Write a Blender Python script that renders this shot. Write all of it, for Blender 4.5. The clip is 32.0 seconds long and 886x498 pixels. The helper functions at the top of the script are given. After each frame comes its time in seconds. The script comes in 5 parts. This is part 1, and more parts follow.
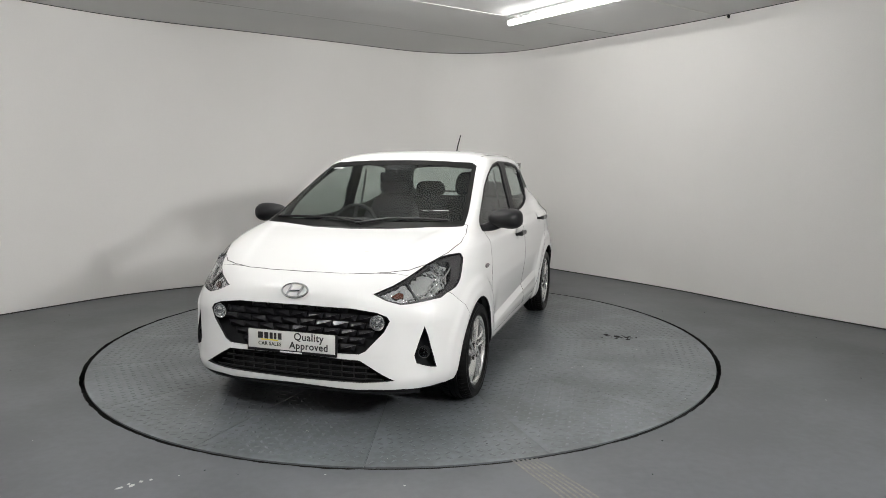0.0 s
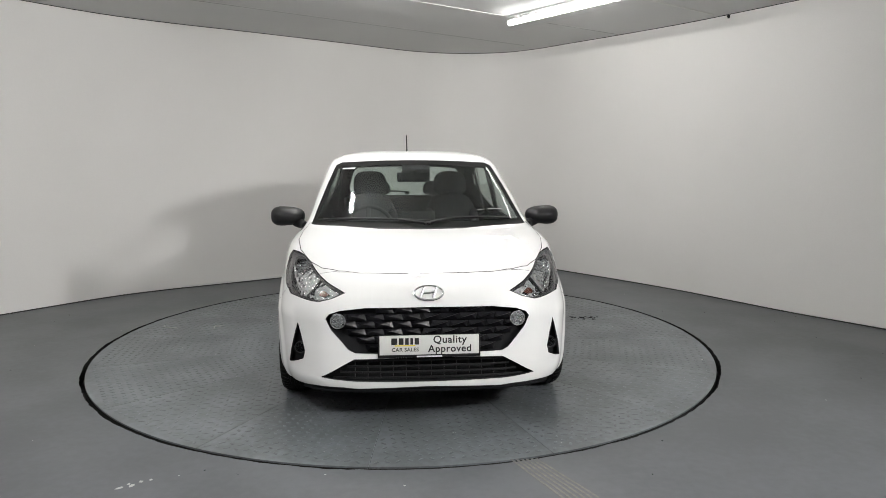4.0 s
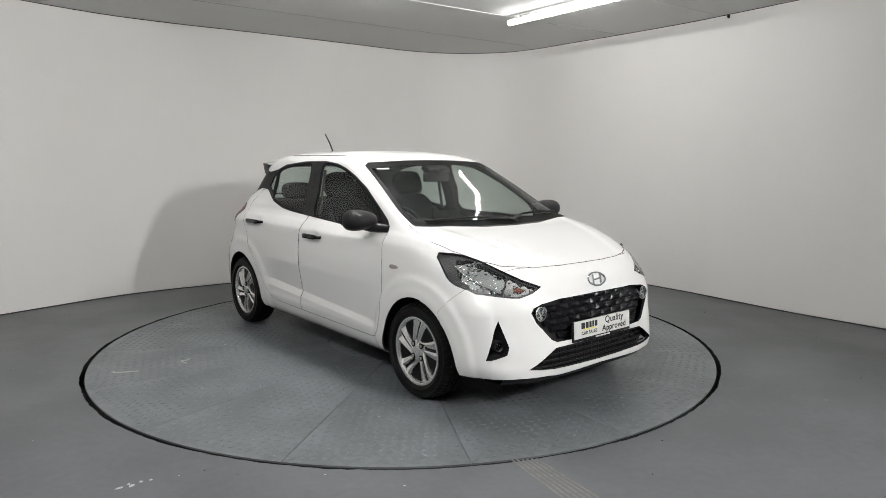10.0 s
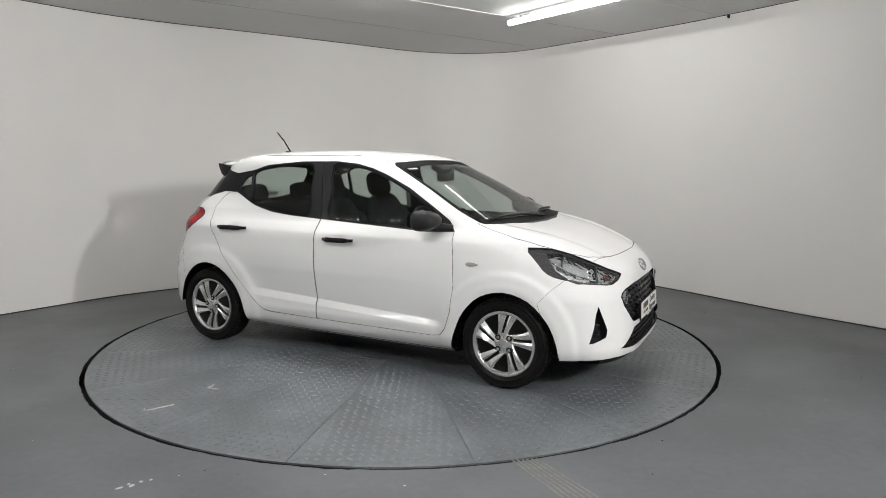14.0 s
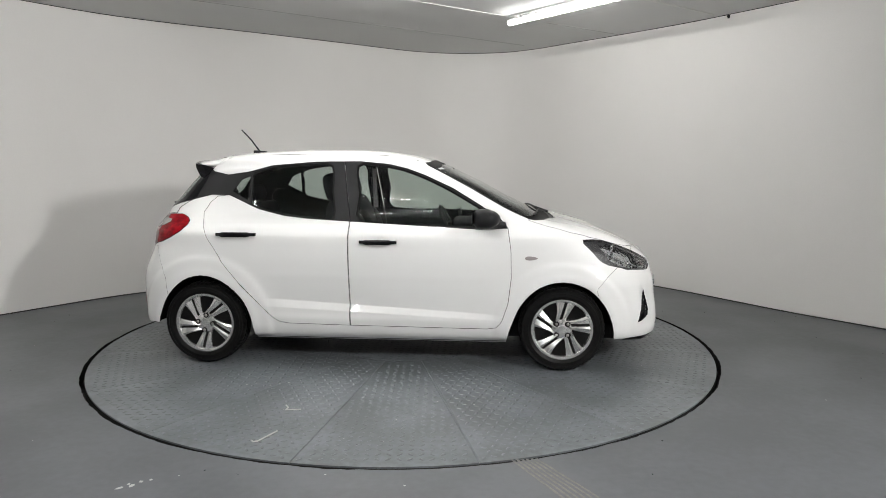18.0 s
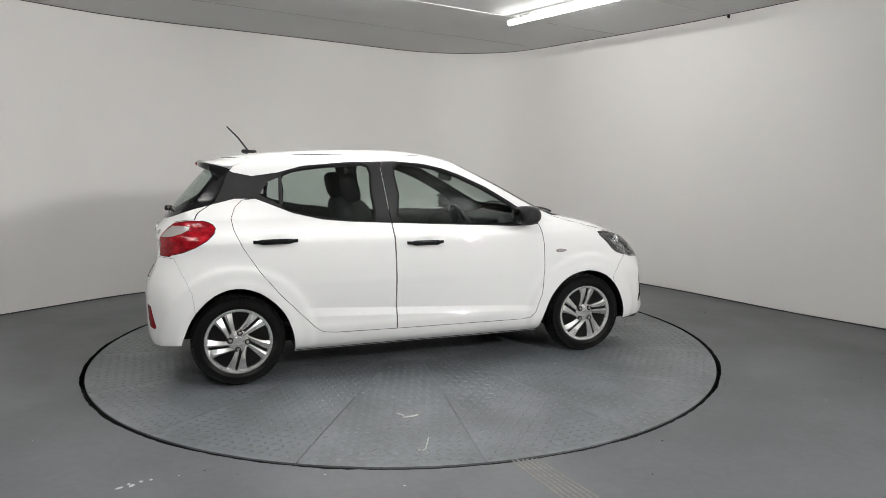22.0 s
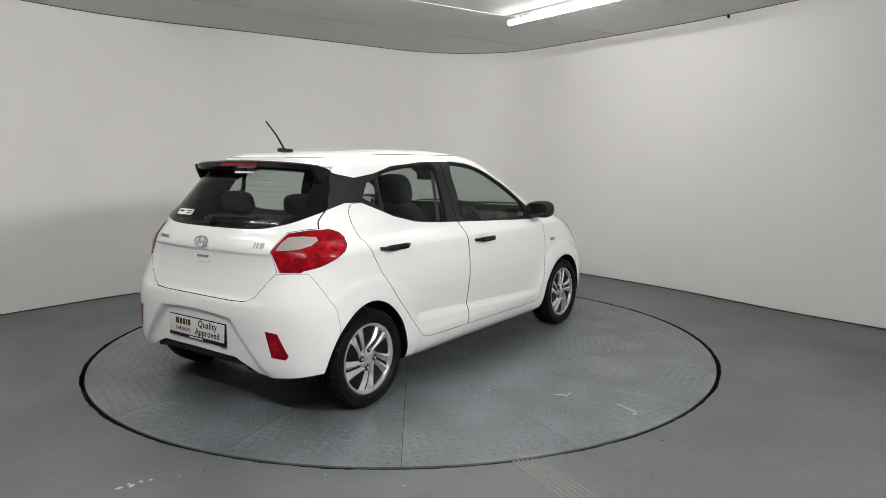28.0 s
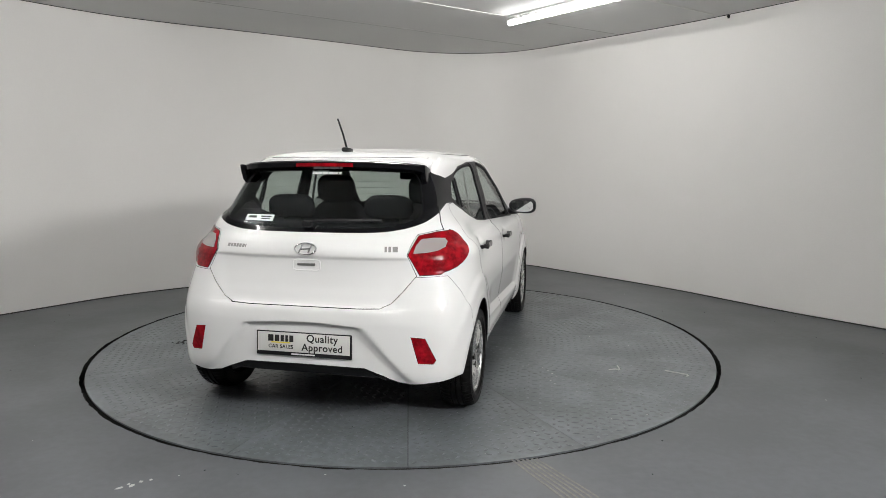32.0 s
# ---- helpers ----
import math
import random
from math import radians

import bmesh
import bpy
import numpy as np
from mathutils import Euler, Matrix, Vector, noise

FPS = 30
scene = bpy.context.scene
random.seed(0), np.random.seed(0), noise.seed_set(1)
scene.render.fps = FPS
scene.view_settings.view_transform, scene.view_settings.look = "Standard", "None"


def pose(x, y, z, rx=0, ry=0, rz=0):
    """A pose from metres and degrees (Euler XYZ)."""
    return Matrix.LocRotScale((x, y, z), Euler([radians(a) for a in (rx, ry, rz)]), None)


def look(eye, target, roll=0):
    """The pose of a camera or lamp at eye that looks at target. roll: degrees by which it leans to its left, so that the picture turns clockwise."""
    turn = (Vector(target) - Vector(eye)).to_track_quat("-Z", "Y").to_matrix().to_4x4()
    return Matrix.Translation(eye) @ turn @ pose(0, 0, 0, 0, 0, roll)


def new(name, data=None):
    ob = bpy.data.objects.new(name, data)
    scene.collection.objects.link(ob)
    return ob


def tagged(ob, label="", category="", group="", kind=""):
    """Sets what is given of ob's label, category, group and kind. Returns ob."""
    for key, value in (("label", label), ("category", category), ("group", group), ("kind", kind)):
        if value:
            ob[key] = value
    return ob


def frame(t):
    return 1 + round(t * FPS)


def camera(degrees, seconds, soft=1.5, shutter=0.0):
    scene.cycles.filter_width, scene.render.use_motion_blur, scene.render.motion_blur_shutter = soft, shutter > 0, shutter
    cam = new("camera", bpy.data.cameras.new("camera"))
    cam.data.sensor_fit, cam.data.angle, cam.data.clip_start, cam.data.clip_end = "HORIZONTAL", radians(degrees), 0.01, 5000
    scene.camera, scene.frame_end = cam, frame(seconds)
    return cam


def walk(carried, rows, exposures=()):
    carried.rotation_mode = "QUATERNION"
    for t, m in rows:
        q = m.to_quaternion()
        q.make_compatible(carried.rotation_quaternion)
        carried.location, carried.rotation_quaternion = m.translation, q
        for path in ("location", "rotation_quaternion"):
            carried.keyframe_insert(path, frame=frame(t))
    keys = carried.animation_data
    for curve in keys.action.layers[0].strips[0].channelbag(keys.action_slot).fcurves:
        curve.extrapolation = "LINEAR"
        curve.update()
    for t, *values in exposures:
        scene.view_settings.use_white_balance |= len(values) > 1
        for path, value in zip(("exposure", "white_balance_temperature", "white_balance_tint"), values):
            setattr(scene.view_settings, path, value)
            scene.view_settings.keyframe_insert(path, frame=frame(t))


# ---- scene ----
from mathutils.bvhtree import BVHTree
from mathutils.interpolate import poly_3d_calc

# ---- camera: on a fixed stand at eye height before the turntable ----
cam = camera(66.9, 32.0, soft=0.25)
EYE = Vector((0.0, -5.179, 1.391))
AIM = EYE + Vector((0.05266, 0.98994, -0.13131))
view = look(EYE, AIM, 0.094)
walk(cam, [(0, view), (32, view)])
scene.view_settings.exposure = 0.0

# ---- plan: metres, origin on the turntable's axis ----
CEILING = 2.80
TABLE_R = 2.265
GAP = 0.027
CAR_OFF = (-0.090, 0.042)       # the car's mid-wheelbase point, in the turntable's axes
TURN = ((0, -110.9), (9, -59.1), (19, -1.6), (23, 21.8), (28, 50.9), (32, 74.2))
WALL_PLAN = ((-6.6, -8.4), (-6.6, -5.0), (-6.0, -2.2), (-4.7, -0.35), (-3.66, 0.92), (-3.01, 1.71), (-2.45, 2.16),
             (-1.75, 2.60), (-0.81, 3.22), (-0.14, 3.69), (0.23, 3.88), (0.60, 3.97), (0.98, 3.94), (1.33, 3.82),
             (1.66, 3.53), (1.98, 3.10), (2.49, 2.41), (2.91, 1.79), (3.23, 1.22), (3.52, 0.70), (3.96, 0.05),
             (4.9, -1.35), (5.9, -3.1), (6.4, -5.2), (6.4, -8.4))


def heading(t):
    return float(np.interp(t, [a for a, b in TURN], [b for a, b in TURN]))


# ---- world and lamps ----
world = bpy.data.worlds.new("world")
scene.world = world
world.use_nodes = True
world.node_tree.nodes["Background"].inputs[0].default_value = (0.02, 0.02, 0.022, 1)
world.node_tree.nodes["Background"].inputs[1].default_value = 0.3


# ends of the bare ceiling tubes and their radiance (the first is the one in view)
TUBES = (((1.00, 1.62), (1.84, 0.37), 32.0),
         ((-0.66, 0.30), (0.18, -0.95), 158.0),
         # the last two are assumed, out of view, added to fill left wall and car
         ((-2.98, -1.08), (-2.14, -2.32), 75.0),
         ((-1.58, -3.43), (-0.74, -4.67), 240.0))
# an unseen upright tube on an assumed stand beside the camera: foot, low and high end, radiance
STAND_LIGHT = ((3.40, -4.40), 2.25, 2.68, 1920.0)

# ---- materials ----


def shader(name, color, rough=0.5, metal=0.0, **more):
    m = bpy.data.materials.new(name)
    m.use_nodes = True
    p = m.node_tree.nodes["Principled BSDF"]
    p.inputs["Base Color"].default_value = (*color, 1)
    p.inputs["Roughness"].default_value = rough
    p.inputs["Metallic"].default_value = metal
    for key, value in more.items():
        p.inputs[key.replace("_", " ")].default_value = value
    return m, p


def worn(name, color, other, rough=(0.4, 0.6), scale=3.0, fine=60.0, bump=0.1, metal=0.0, depth=0.01, low=0.35, high=0.65, coat=0.0, spec=0.5):
    """Colour that wanders between two tones at a wide and a fine scale, with varied gloss and fine relief."""
    m, p = shader(name, color, rough[0], metal)
    n, link = m.node_tree.nodes, m.node_tree.links.new
    at = n.new("ShaderNodeTexCoord")
    wide, grain = n.new("ShaderNodeTexNoise"), n.new("ShaderNodeTexNoise")
    wide.inputs["Scale"].default_value, wide.inputs["Detail"].default_value = scale, 6
    grain.inputs["Scale"].default_value, grain.inputs["Detail"].default_value = fine, 4
    for tex in (wide, grain):
        link(at.outputs["Object"], tex.inputs["Vector"])
    mix = n.new("ShaderNodeMix")
    mix.data_type = "RGBA"
    mix.inputs["A"].default_value, mix.inputs["B"].default_value = (*color, 1), (*other, 1)
    ramp = n.new("ShaderNodeMapRange")
    ramp.inputs["From Min"].default_value, ramp.inputs["From Max"].default_value = low, high
    add = n.new("ShaderNodeMath")
    add.operation = "MULTIPLY_ADD"
    add.inputs[1].default_value = 0.35
    link(grain.outputs["Fac"], add.inputs[0])
    scaled = n.new("ShaderNodeMath")
    scaled.operation = "MULTIPLY"
    scaled.inputs[1].default_value = 0.65
    link(wide.outputs["Fac"], scaled.inputs[0])
    link(scaled.outputs[0], add.inputs[2])
    link(add.outputs[0], ramp.inputs["Value"])
    link(ramp.outputs[0], mix.inputs["Factor"])
    link(mix.outputs["Result"], p.inputs["Base Color"])
    gloss = n.new("ShaderNodeMapRange")
    gloss.inputs["To Min"].default_value, gloss.inputs["To Max"].default_value = rough
    link(wide.outputs["Fac"], gloss.inputs["Value"])
    link(gloss.outputs[0], p.inputs["Roughness"])
    rise = n.new("ShaderNodeBump")
    rise.inputs["Strength"].default_value, rise.inputs["Distance"].default_value = bump, depth
    link(grain.outputs["Fac"], rise.inputs["Height"])
    link(rise.outputs["Normal"], p.inputs["Normal"])
    p.inputs["Coat Weight"].default_value = coat
    p.inputs["Specular IOR Level"].default_value = spec
    p.inputs["Coat Roughness"].default_value = 0.03
    return m


WALL = worn("white_wall_paint", (0.74, 0.728, 0.708), (0.705, 0.693, 0.672), (0.55, 0.75), 0.8, 90, 0.06, depth=0.003)
CEIL = worn("ceiling_board_paint", (0.66, 0.66, 0.65), (0.62, 0.62, 0.61), (0.7, 0.85), 0.7, 120, 0.05, depth=0.003)
FLOOR = worn("grey_floor_paint", (0.096, 0.102, 0.110), (0.079, 0.084, 0.089), (0.32, 0.50), 1.3, 22, 0.12, depth=0.003, low=0.42, high=0.58)
TREAD = worn("grey_tread_plate_paint", (0.140, 0.155, 0.167), (0.088, 0.096, 0.102), (0.22, 0.44), 1.9, 26, 0.12, depth=0.002, low=0.42, high=0.58)
# near-black for grit and dirt, and for shade painted into the turntable gap
DARK = worn("dark_gap_shade_and_grit", (0.012, 0.012, 0.012), (0.02, 0.02, 0.018), (0.8, 0.95), 6, 80, 0.2, spec=0.1)
WHITE_PAINT = shader("white_car_paint", (0.75, 0.75, 0.742), 0.65, 0.0, Specular_IOR_Level=0.15, Coat_Weight=1.0, Coat_Roughness=0.015)[0]
BLACK_GLOSS = shader("gloss_black_trim", (0.006, 0.006, 0.007), 0.12, 0.0, Specular_IOR_Level=0.3)[0]
BLACK_GLASS = shader("black_printed_glass", (0.004, 0.004, 0.005), 0.04, 0.0, Specular_IOR_Level=0.25)[0]
BEZEL = shader("lamp_bezel_grey", (0.032, 0.031, 0.033), 0.35)[0]
# dimness of the room behind the camera, put into the wall's colour
BACK_WALL = worn("dim_room_grey", (0.20, 0.20, 0.20), (0.16, 0.16, 0.16), (0.6, 0.8), 0.8, 90, 0.06, depth=0.003)
BLACK_TRIM = worn("textured_black_plastic", (0.009, 0.009, 0.010), (0.014, 0.014, 0.015), (0.40, 0.52), 8, 400, 0.1, depth=0.001, spec=0.20)
RUBBER = worn("tyre_rubber", (0.005, 0.005, 0.0053), (0.008, 0.0078, 0.0075), (0.36, 0.50), 9, 200, 0.1, depth=0.001, spec=0.10)
SILVER = worn("silver_wheel_cover_paint", (0.70, 0.70, 0.69), (0.64, 0.64, 0.63), (0.20, 0.28), 9, 300, 0.02, 0.80, depth=0.0005)
CHROME = shader("chrome", (0.80, 0.81, 0.82), 0.08, 1.0)[0]
CABIN = worn("dark_cabin_lining", (0.011, 0.011, 0.012), (0.016, 0.016, 0.018), (0.7, 0.85), 7, 150, 0.1, depth=0.002, spec=0.2)
CLOTH = worn("black_seat_cloth", (0.014, 0.014, 0.016), (0.022, 0.022, 0.024), (0.85, 0.95), 12, 500, 0.3, depth=0.001, spec=0.1)
METAL_DARK = worn("dull_underside_metal", (0.010, 0.010, 0.010), (0.018, 0.017, 0.016), (0.6, 0.8), 9, 90, 0.2, spec=0.15)


def glow(strength):
    m = bpy.data.materials.new("lit_tube")
    m.use_nodes = True
    p = m.node_tree.nodes["Principled BSDF"]
    p.inputs["Emission Color"].default_value = (1, 0.986, 0.968, 1)
    p.inputs["Emission Strength"].default_value = strength
    return m


BATTEN = worn("white_batten_steel", (0.62, 0.62, 0.62), (0.55, 0.55, 0.55), (0.4, 0.5), 8, 100, 0.05, depth=0.001)


def glass(name, tint, rough=0.0):
    m, p = shader(name, tint, rough)
    p.inputs["Transmission Weight"].default_value = 1.0
    p.inputs["IOR"].default_value = 1.02
    p.inputs["Coat Weight"].default_value = 0.5
    p.inputs["Coat Roughness"].default_value = 0.0
    p.inputs["Coat IOR"].default_value = 1.42
    return m


GLASS = glass("tinted_car_glass", (0.70, 0.76, 0.735))
CLEAR = glass("clear_lens", (0.95, 0.96, 0.96))


def ribbed_red():
    """Deep red lens with moulded ribs and a mottled depth."""
    m = worn("red_lamp_lens", (0.30, 0.004, 0.010), (0.15, 0.002, 0.005), (0.12, 0.22), 14, 60, 0.1, depth=0.002, low=0.42, high=0.58, coat=0.15, spec=0.15)
    n, link = m.node_tree.nodes, m.node_tree.links.new
    p = n["Principled BSDF"]
    at, ribs, rise = n.new("ShaderNodeTexCoord"), n.new("ShaderNodeTexWave"), n.new("ShaderNodeBump")
    ribs.bands_direction = "Z"
    ribs.inputs["Scale"].default_value, ribs.inputs["Distortion"].default_value = 14, 1.5
    rise.inputs["Strength"].default_value, rise.inputs["Distance"].default_value = 0.15, 0.003
    link(at.outputs["Object"], ribs.inputs["Vector"])
    link(ribs.outputs["Fac"], rise.inputs["Height"])
    link(rise.outputs["Normal"], p.inputs["Normal"])
    return m


RED_LENS = ribbed_red()

# ---- mesh helpers ----


def mesh_object(name, bm, material, parent=None, label="", smooth=False):
    me = bpy.data.meshes.new(name)
    bm.to_mesh(me)
    bm.free()
    for m in (material if isinstance(material, (list, tuple)) else (material,)):
        me.materials.append(m)
    if smooth:
        me.shade_smooth()
        me.set_sharp_from_angle(angle=radians(38))
    ob = new(name, me)
    if parent is not None:
        ob.parent = parent
    if label:
        tagged(ob, label)
    return ob


def part(name, bm, material, parent, label="", smooth=True):
    """Link a bmesh as one mesh object under a thing or a part."""
    return mesh_object(name, bm, material, parent, label, smooth)


def structure(name, bm, material, label, smooth=False):
    return tagged(mesh_object(name, bm, material, None, "", smooth), label, name.split("_")[0], kind="structure")


def box(size, at=(0, 0, 0), bevel=0.0, turn=None, into=None, segments=2):
    """A bevelled box; joined into another bmesh where one is given."""
    bm = bmesh.new()
    m = Matrix.Translation(at) @ (turn if turn is not None else Matrix.Identity(4)) @ Matrix.Diagonal((*size, 1))
    bmesh.ops.create_cube(bm, size=1, matrix=m)
    if bevel:
        bmesh.ops.bevel(bm, geom=bm.edges[:], offset=bevel, segments=segments, affect="EDGES", profile=0.6)
    return joined(bm, into)


def joined(bm, into):
    if into is None:
        return bm
    me = bpy.data.meshes.new("joining")
    bm.to_mesh(me)
    bm.free()
    into.from_mesh(me)
    bpy.data.meshes.remove(me)
    return into


def lathe(profile, steps=48, axis="Y", at=(0, 0, 0), into=None, closed=False):
    """Turn a profile of (radius, along) about an axis through at."""
    bm = bmesh.new()
    rings = []
    for k in range(steps):
        c, s = math.cos(2 * math.pi * k / steps), math.sin(2 * math.pi * k / steps)
        ring = []
        for r, h in profile:
            v = {"Y": (r * c, h, r * s), "Z": (r * c, r * s, h), "X": (h, r * c, r * s)}[axis]
            ring.append(bm.verts.new(Vector(v) + Vector(at)))
        rings.append(ring)
    n = len(profile)
    for k in range(steps):
        a, b = rings[k], rings[(k + 1) % steps]
        for i in range(n if closed else n - 1):
            bm.faces.new((a[i], b[i], b[(i + 1) % n], a[(i + 1) % n]))
    if not closed:
        for i in (0, n - 1):
            if profile[i][0] > 1e-5:
                bm.faces.new([r[i] for r in rings])
    bmesh.ops.remove_doubles(bm, verts=bm.verts, dist=1e-5)
    bmesh.ops.recalc_face_normals(bm, faces=bm.faces)
    return joined(bm, into)


def smooth_line(points, steps=6, closed=False):
    """A Catmull-Rom curve through the points, of any dimension."""
    p = np.array(points, float)
    n = len(p)
    out = []
    for i in range(n if closed else n - 1):
        a, b, c, d = (p[(i - 1) % n], p[i], p[(i + 1) % n], p[(i + 2) % n]) if closed else (p[max(i - 1, 0)], p[i], p[i + 1], p[min(i + 2, n - 1)])
        for k in range(steps):
            t = k / steps
            out.append(0.5 * (2 * b + (c - a) * t + (2 * a - 5 * b + 4 * c - d) * t * t + (3 * b - a - 3 * c + d) * t ** 3))
    if not closed:
        out.append(p[-1])
    return [tuple(q) for q in out]


def tube(line, radius, sides=8, into=None, taper=None):
    """A round bar along a 3D line."""
    bm = bmesh.new()
    pts = [Vector(p) for p in line]
    rings = []
    for i, p in enumerate(pts):
        d = (pts[min(i + 1, len(pts) - 1)] - pts[max(i - 1, 0)]).normalized()
        side = d.orthogonal().normalized() if i == 0 else (side - d * side.dot(d)).normalized()
        up = d.cross(side)
        r = radius if taper is None else radius + (taper - radius) * i / (len(pts) - 1)
        rings.append([bm.verts.new(p + r * (math.cos(2 * math.pi * k / sides) * side + math.sin(2 * math.pi * k / sides) * up)) for k in range(sides)])
    for a, b in zip(rings, rings[1:]):
        for k in range(sides):
            bm.faces.new((a[k], a[(k + 1) % sides], b[(k + 1) % sides], b[k]))
    bm.faces.new(rings[0][::-1])
    bm.faces.new(rings[-1])
    return joined(bm, into)


def prism(outline, low, high, place=None, into=None, bevel=0.0):
    """A flat outline (x, y) drawn out from low to high along z, then moved by place."""
    bm = bmesh.new()
    f = bm.faces.new([bm.verts.new((x, y, low)) for x, y in outline])
    up = bmesh.ops.extrude_face_region(bm, geom=[f])
    bmesh.ops.translate(bm, verts=[v for v in up["geom"] if isinstance(v, bmesh.types.BMVert)], vec=(0, 0, high - low))
    bmesh.ops.recalc_face_normals(bm, faces=bm.faces)
    if bevel:
        bmesh.ops.bevel(bm, geom=bm.edges[:], offset=bevel, segments=2, affect="EDGES", profile=0.6)
    if place is not None:
        bmesh.ops.transform(bm, matrix=place, verts=bm.verts)
    return joined(bm, into)


# ---- the room ----
def build_room():
    line = smooth_line(WALL_PLAN, 8)
    pts = [Vector((*p, 0)) for p in line]
    # one curved wall, 12 cm thick
    bm = bmesh.new()
    rows = []
    for i, p in enumerate(pts):
        d = (pts[min(i + 1, len(pts) - 1)] - pts[max(i - 1, 0)]).normalized()
        out = Vector((-d.y, d.x, 0)) * 0.12
        rows.append([bm.verts.new(q) for q in (p, p + Vector((0, 0, CEILING)), p + out + Vector((0, 0, CEILING)), p + out)])
    for a, b in zip(rows, rows[1:]):
        for k in range(4):
            bm.faces.new((a[k], a[(k + 1) % 4], b[(k + 1) % 4], b[k]))
    for r in (rows[0], rows[-1]):
        bm.faces.new(r)
    bmesh.ops.recalc_face_normals(bm, faces=bm.faces)
    structure("wall_curved", bm, WALL, "white painted curved studio wall with faint scuffs", True)
    a, b = WALL_PLAN[0], WALL_PLAN[-1]
    # unseen closing wall, greyed so that glass and mirrors reflect something dark
    structure("wall_back", box((b[0] - a[0] + 0.24, 0.12, CEILING), ((a[0] + b[0]) / 2, a[1] - 0.062, CEILING / 2)), BACK_WALL, "unseen plain back wall, grey in place of a dim room")
    # floor with a round well for the turntable
    bm = bmesh.new()
    n = 512
    ring = [(math.cos(2 * math.pi * k / n), math.sin(2 * math.pi * k / n)) for k in range(n)]
    # the edge of the concrete is chipped and uneven
    chips = [TABLE_R + GAP + 0.006 * noise.noise((9 * c, 9 * s, 1)) + 0.007 * noise.noise((45 * c, 45 * s, 4)) for c, s in ring]
    inner = [bm.verts.new((r * c, r * s, 0)) for (c, s), r in zip(ring, chips)]
    outer = []
    for c, s in ring:
        k = 9.0 / max(abs(c), abs(s))
        outer.append(bm.verts.new((k * c, k * s, 0)))
    for k in range(n):
        j = (k + 1) % n
        bm.faces.new((inner[k], outer[k], outer[j], inner[j]))
    structure("floor", bm, FLOOR, "grey painted concrete studio floor, scuffed and dusty")
    bm = bmesh.new()
    bmesh.ops.create_circle(bm, cap_ends=True, segments=96, radius=TABLE_R + GAP + 0.02, matrix=pose(0, 0, -0.12))
    structure("ground_pit", bm, DARK, "dark bottom of the turntable pit")
    # pit wall coloured near-black, which puts the gap's shade into it
    side = lathe(((TABLE_R + GAP + 0.02, -0.121), (TABLE_R + GAP + 0.02, -0.001), (TABLE_R + GAP + 0.05, -0.001), (TABLE_R + GAP + 0.05, -0.121)), 128, "Z", closed=True)
    structure("ground_pit_wall", side, DARK, "dirty concrete wall of the turntable pit, blackened as the gap's shade")
    ceil = box((13.6, 13.6, 0.1), (0, -2.2, CEILING + 0.05))
    return structure("ceiling", ceil, CEIL, "pale grey painted board ceiling with joint strips")


build_room()


# ---- the turntable ----
SECTORS = 16
SEAM = -51.8
HUB_R = 0.62


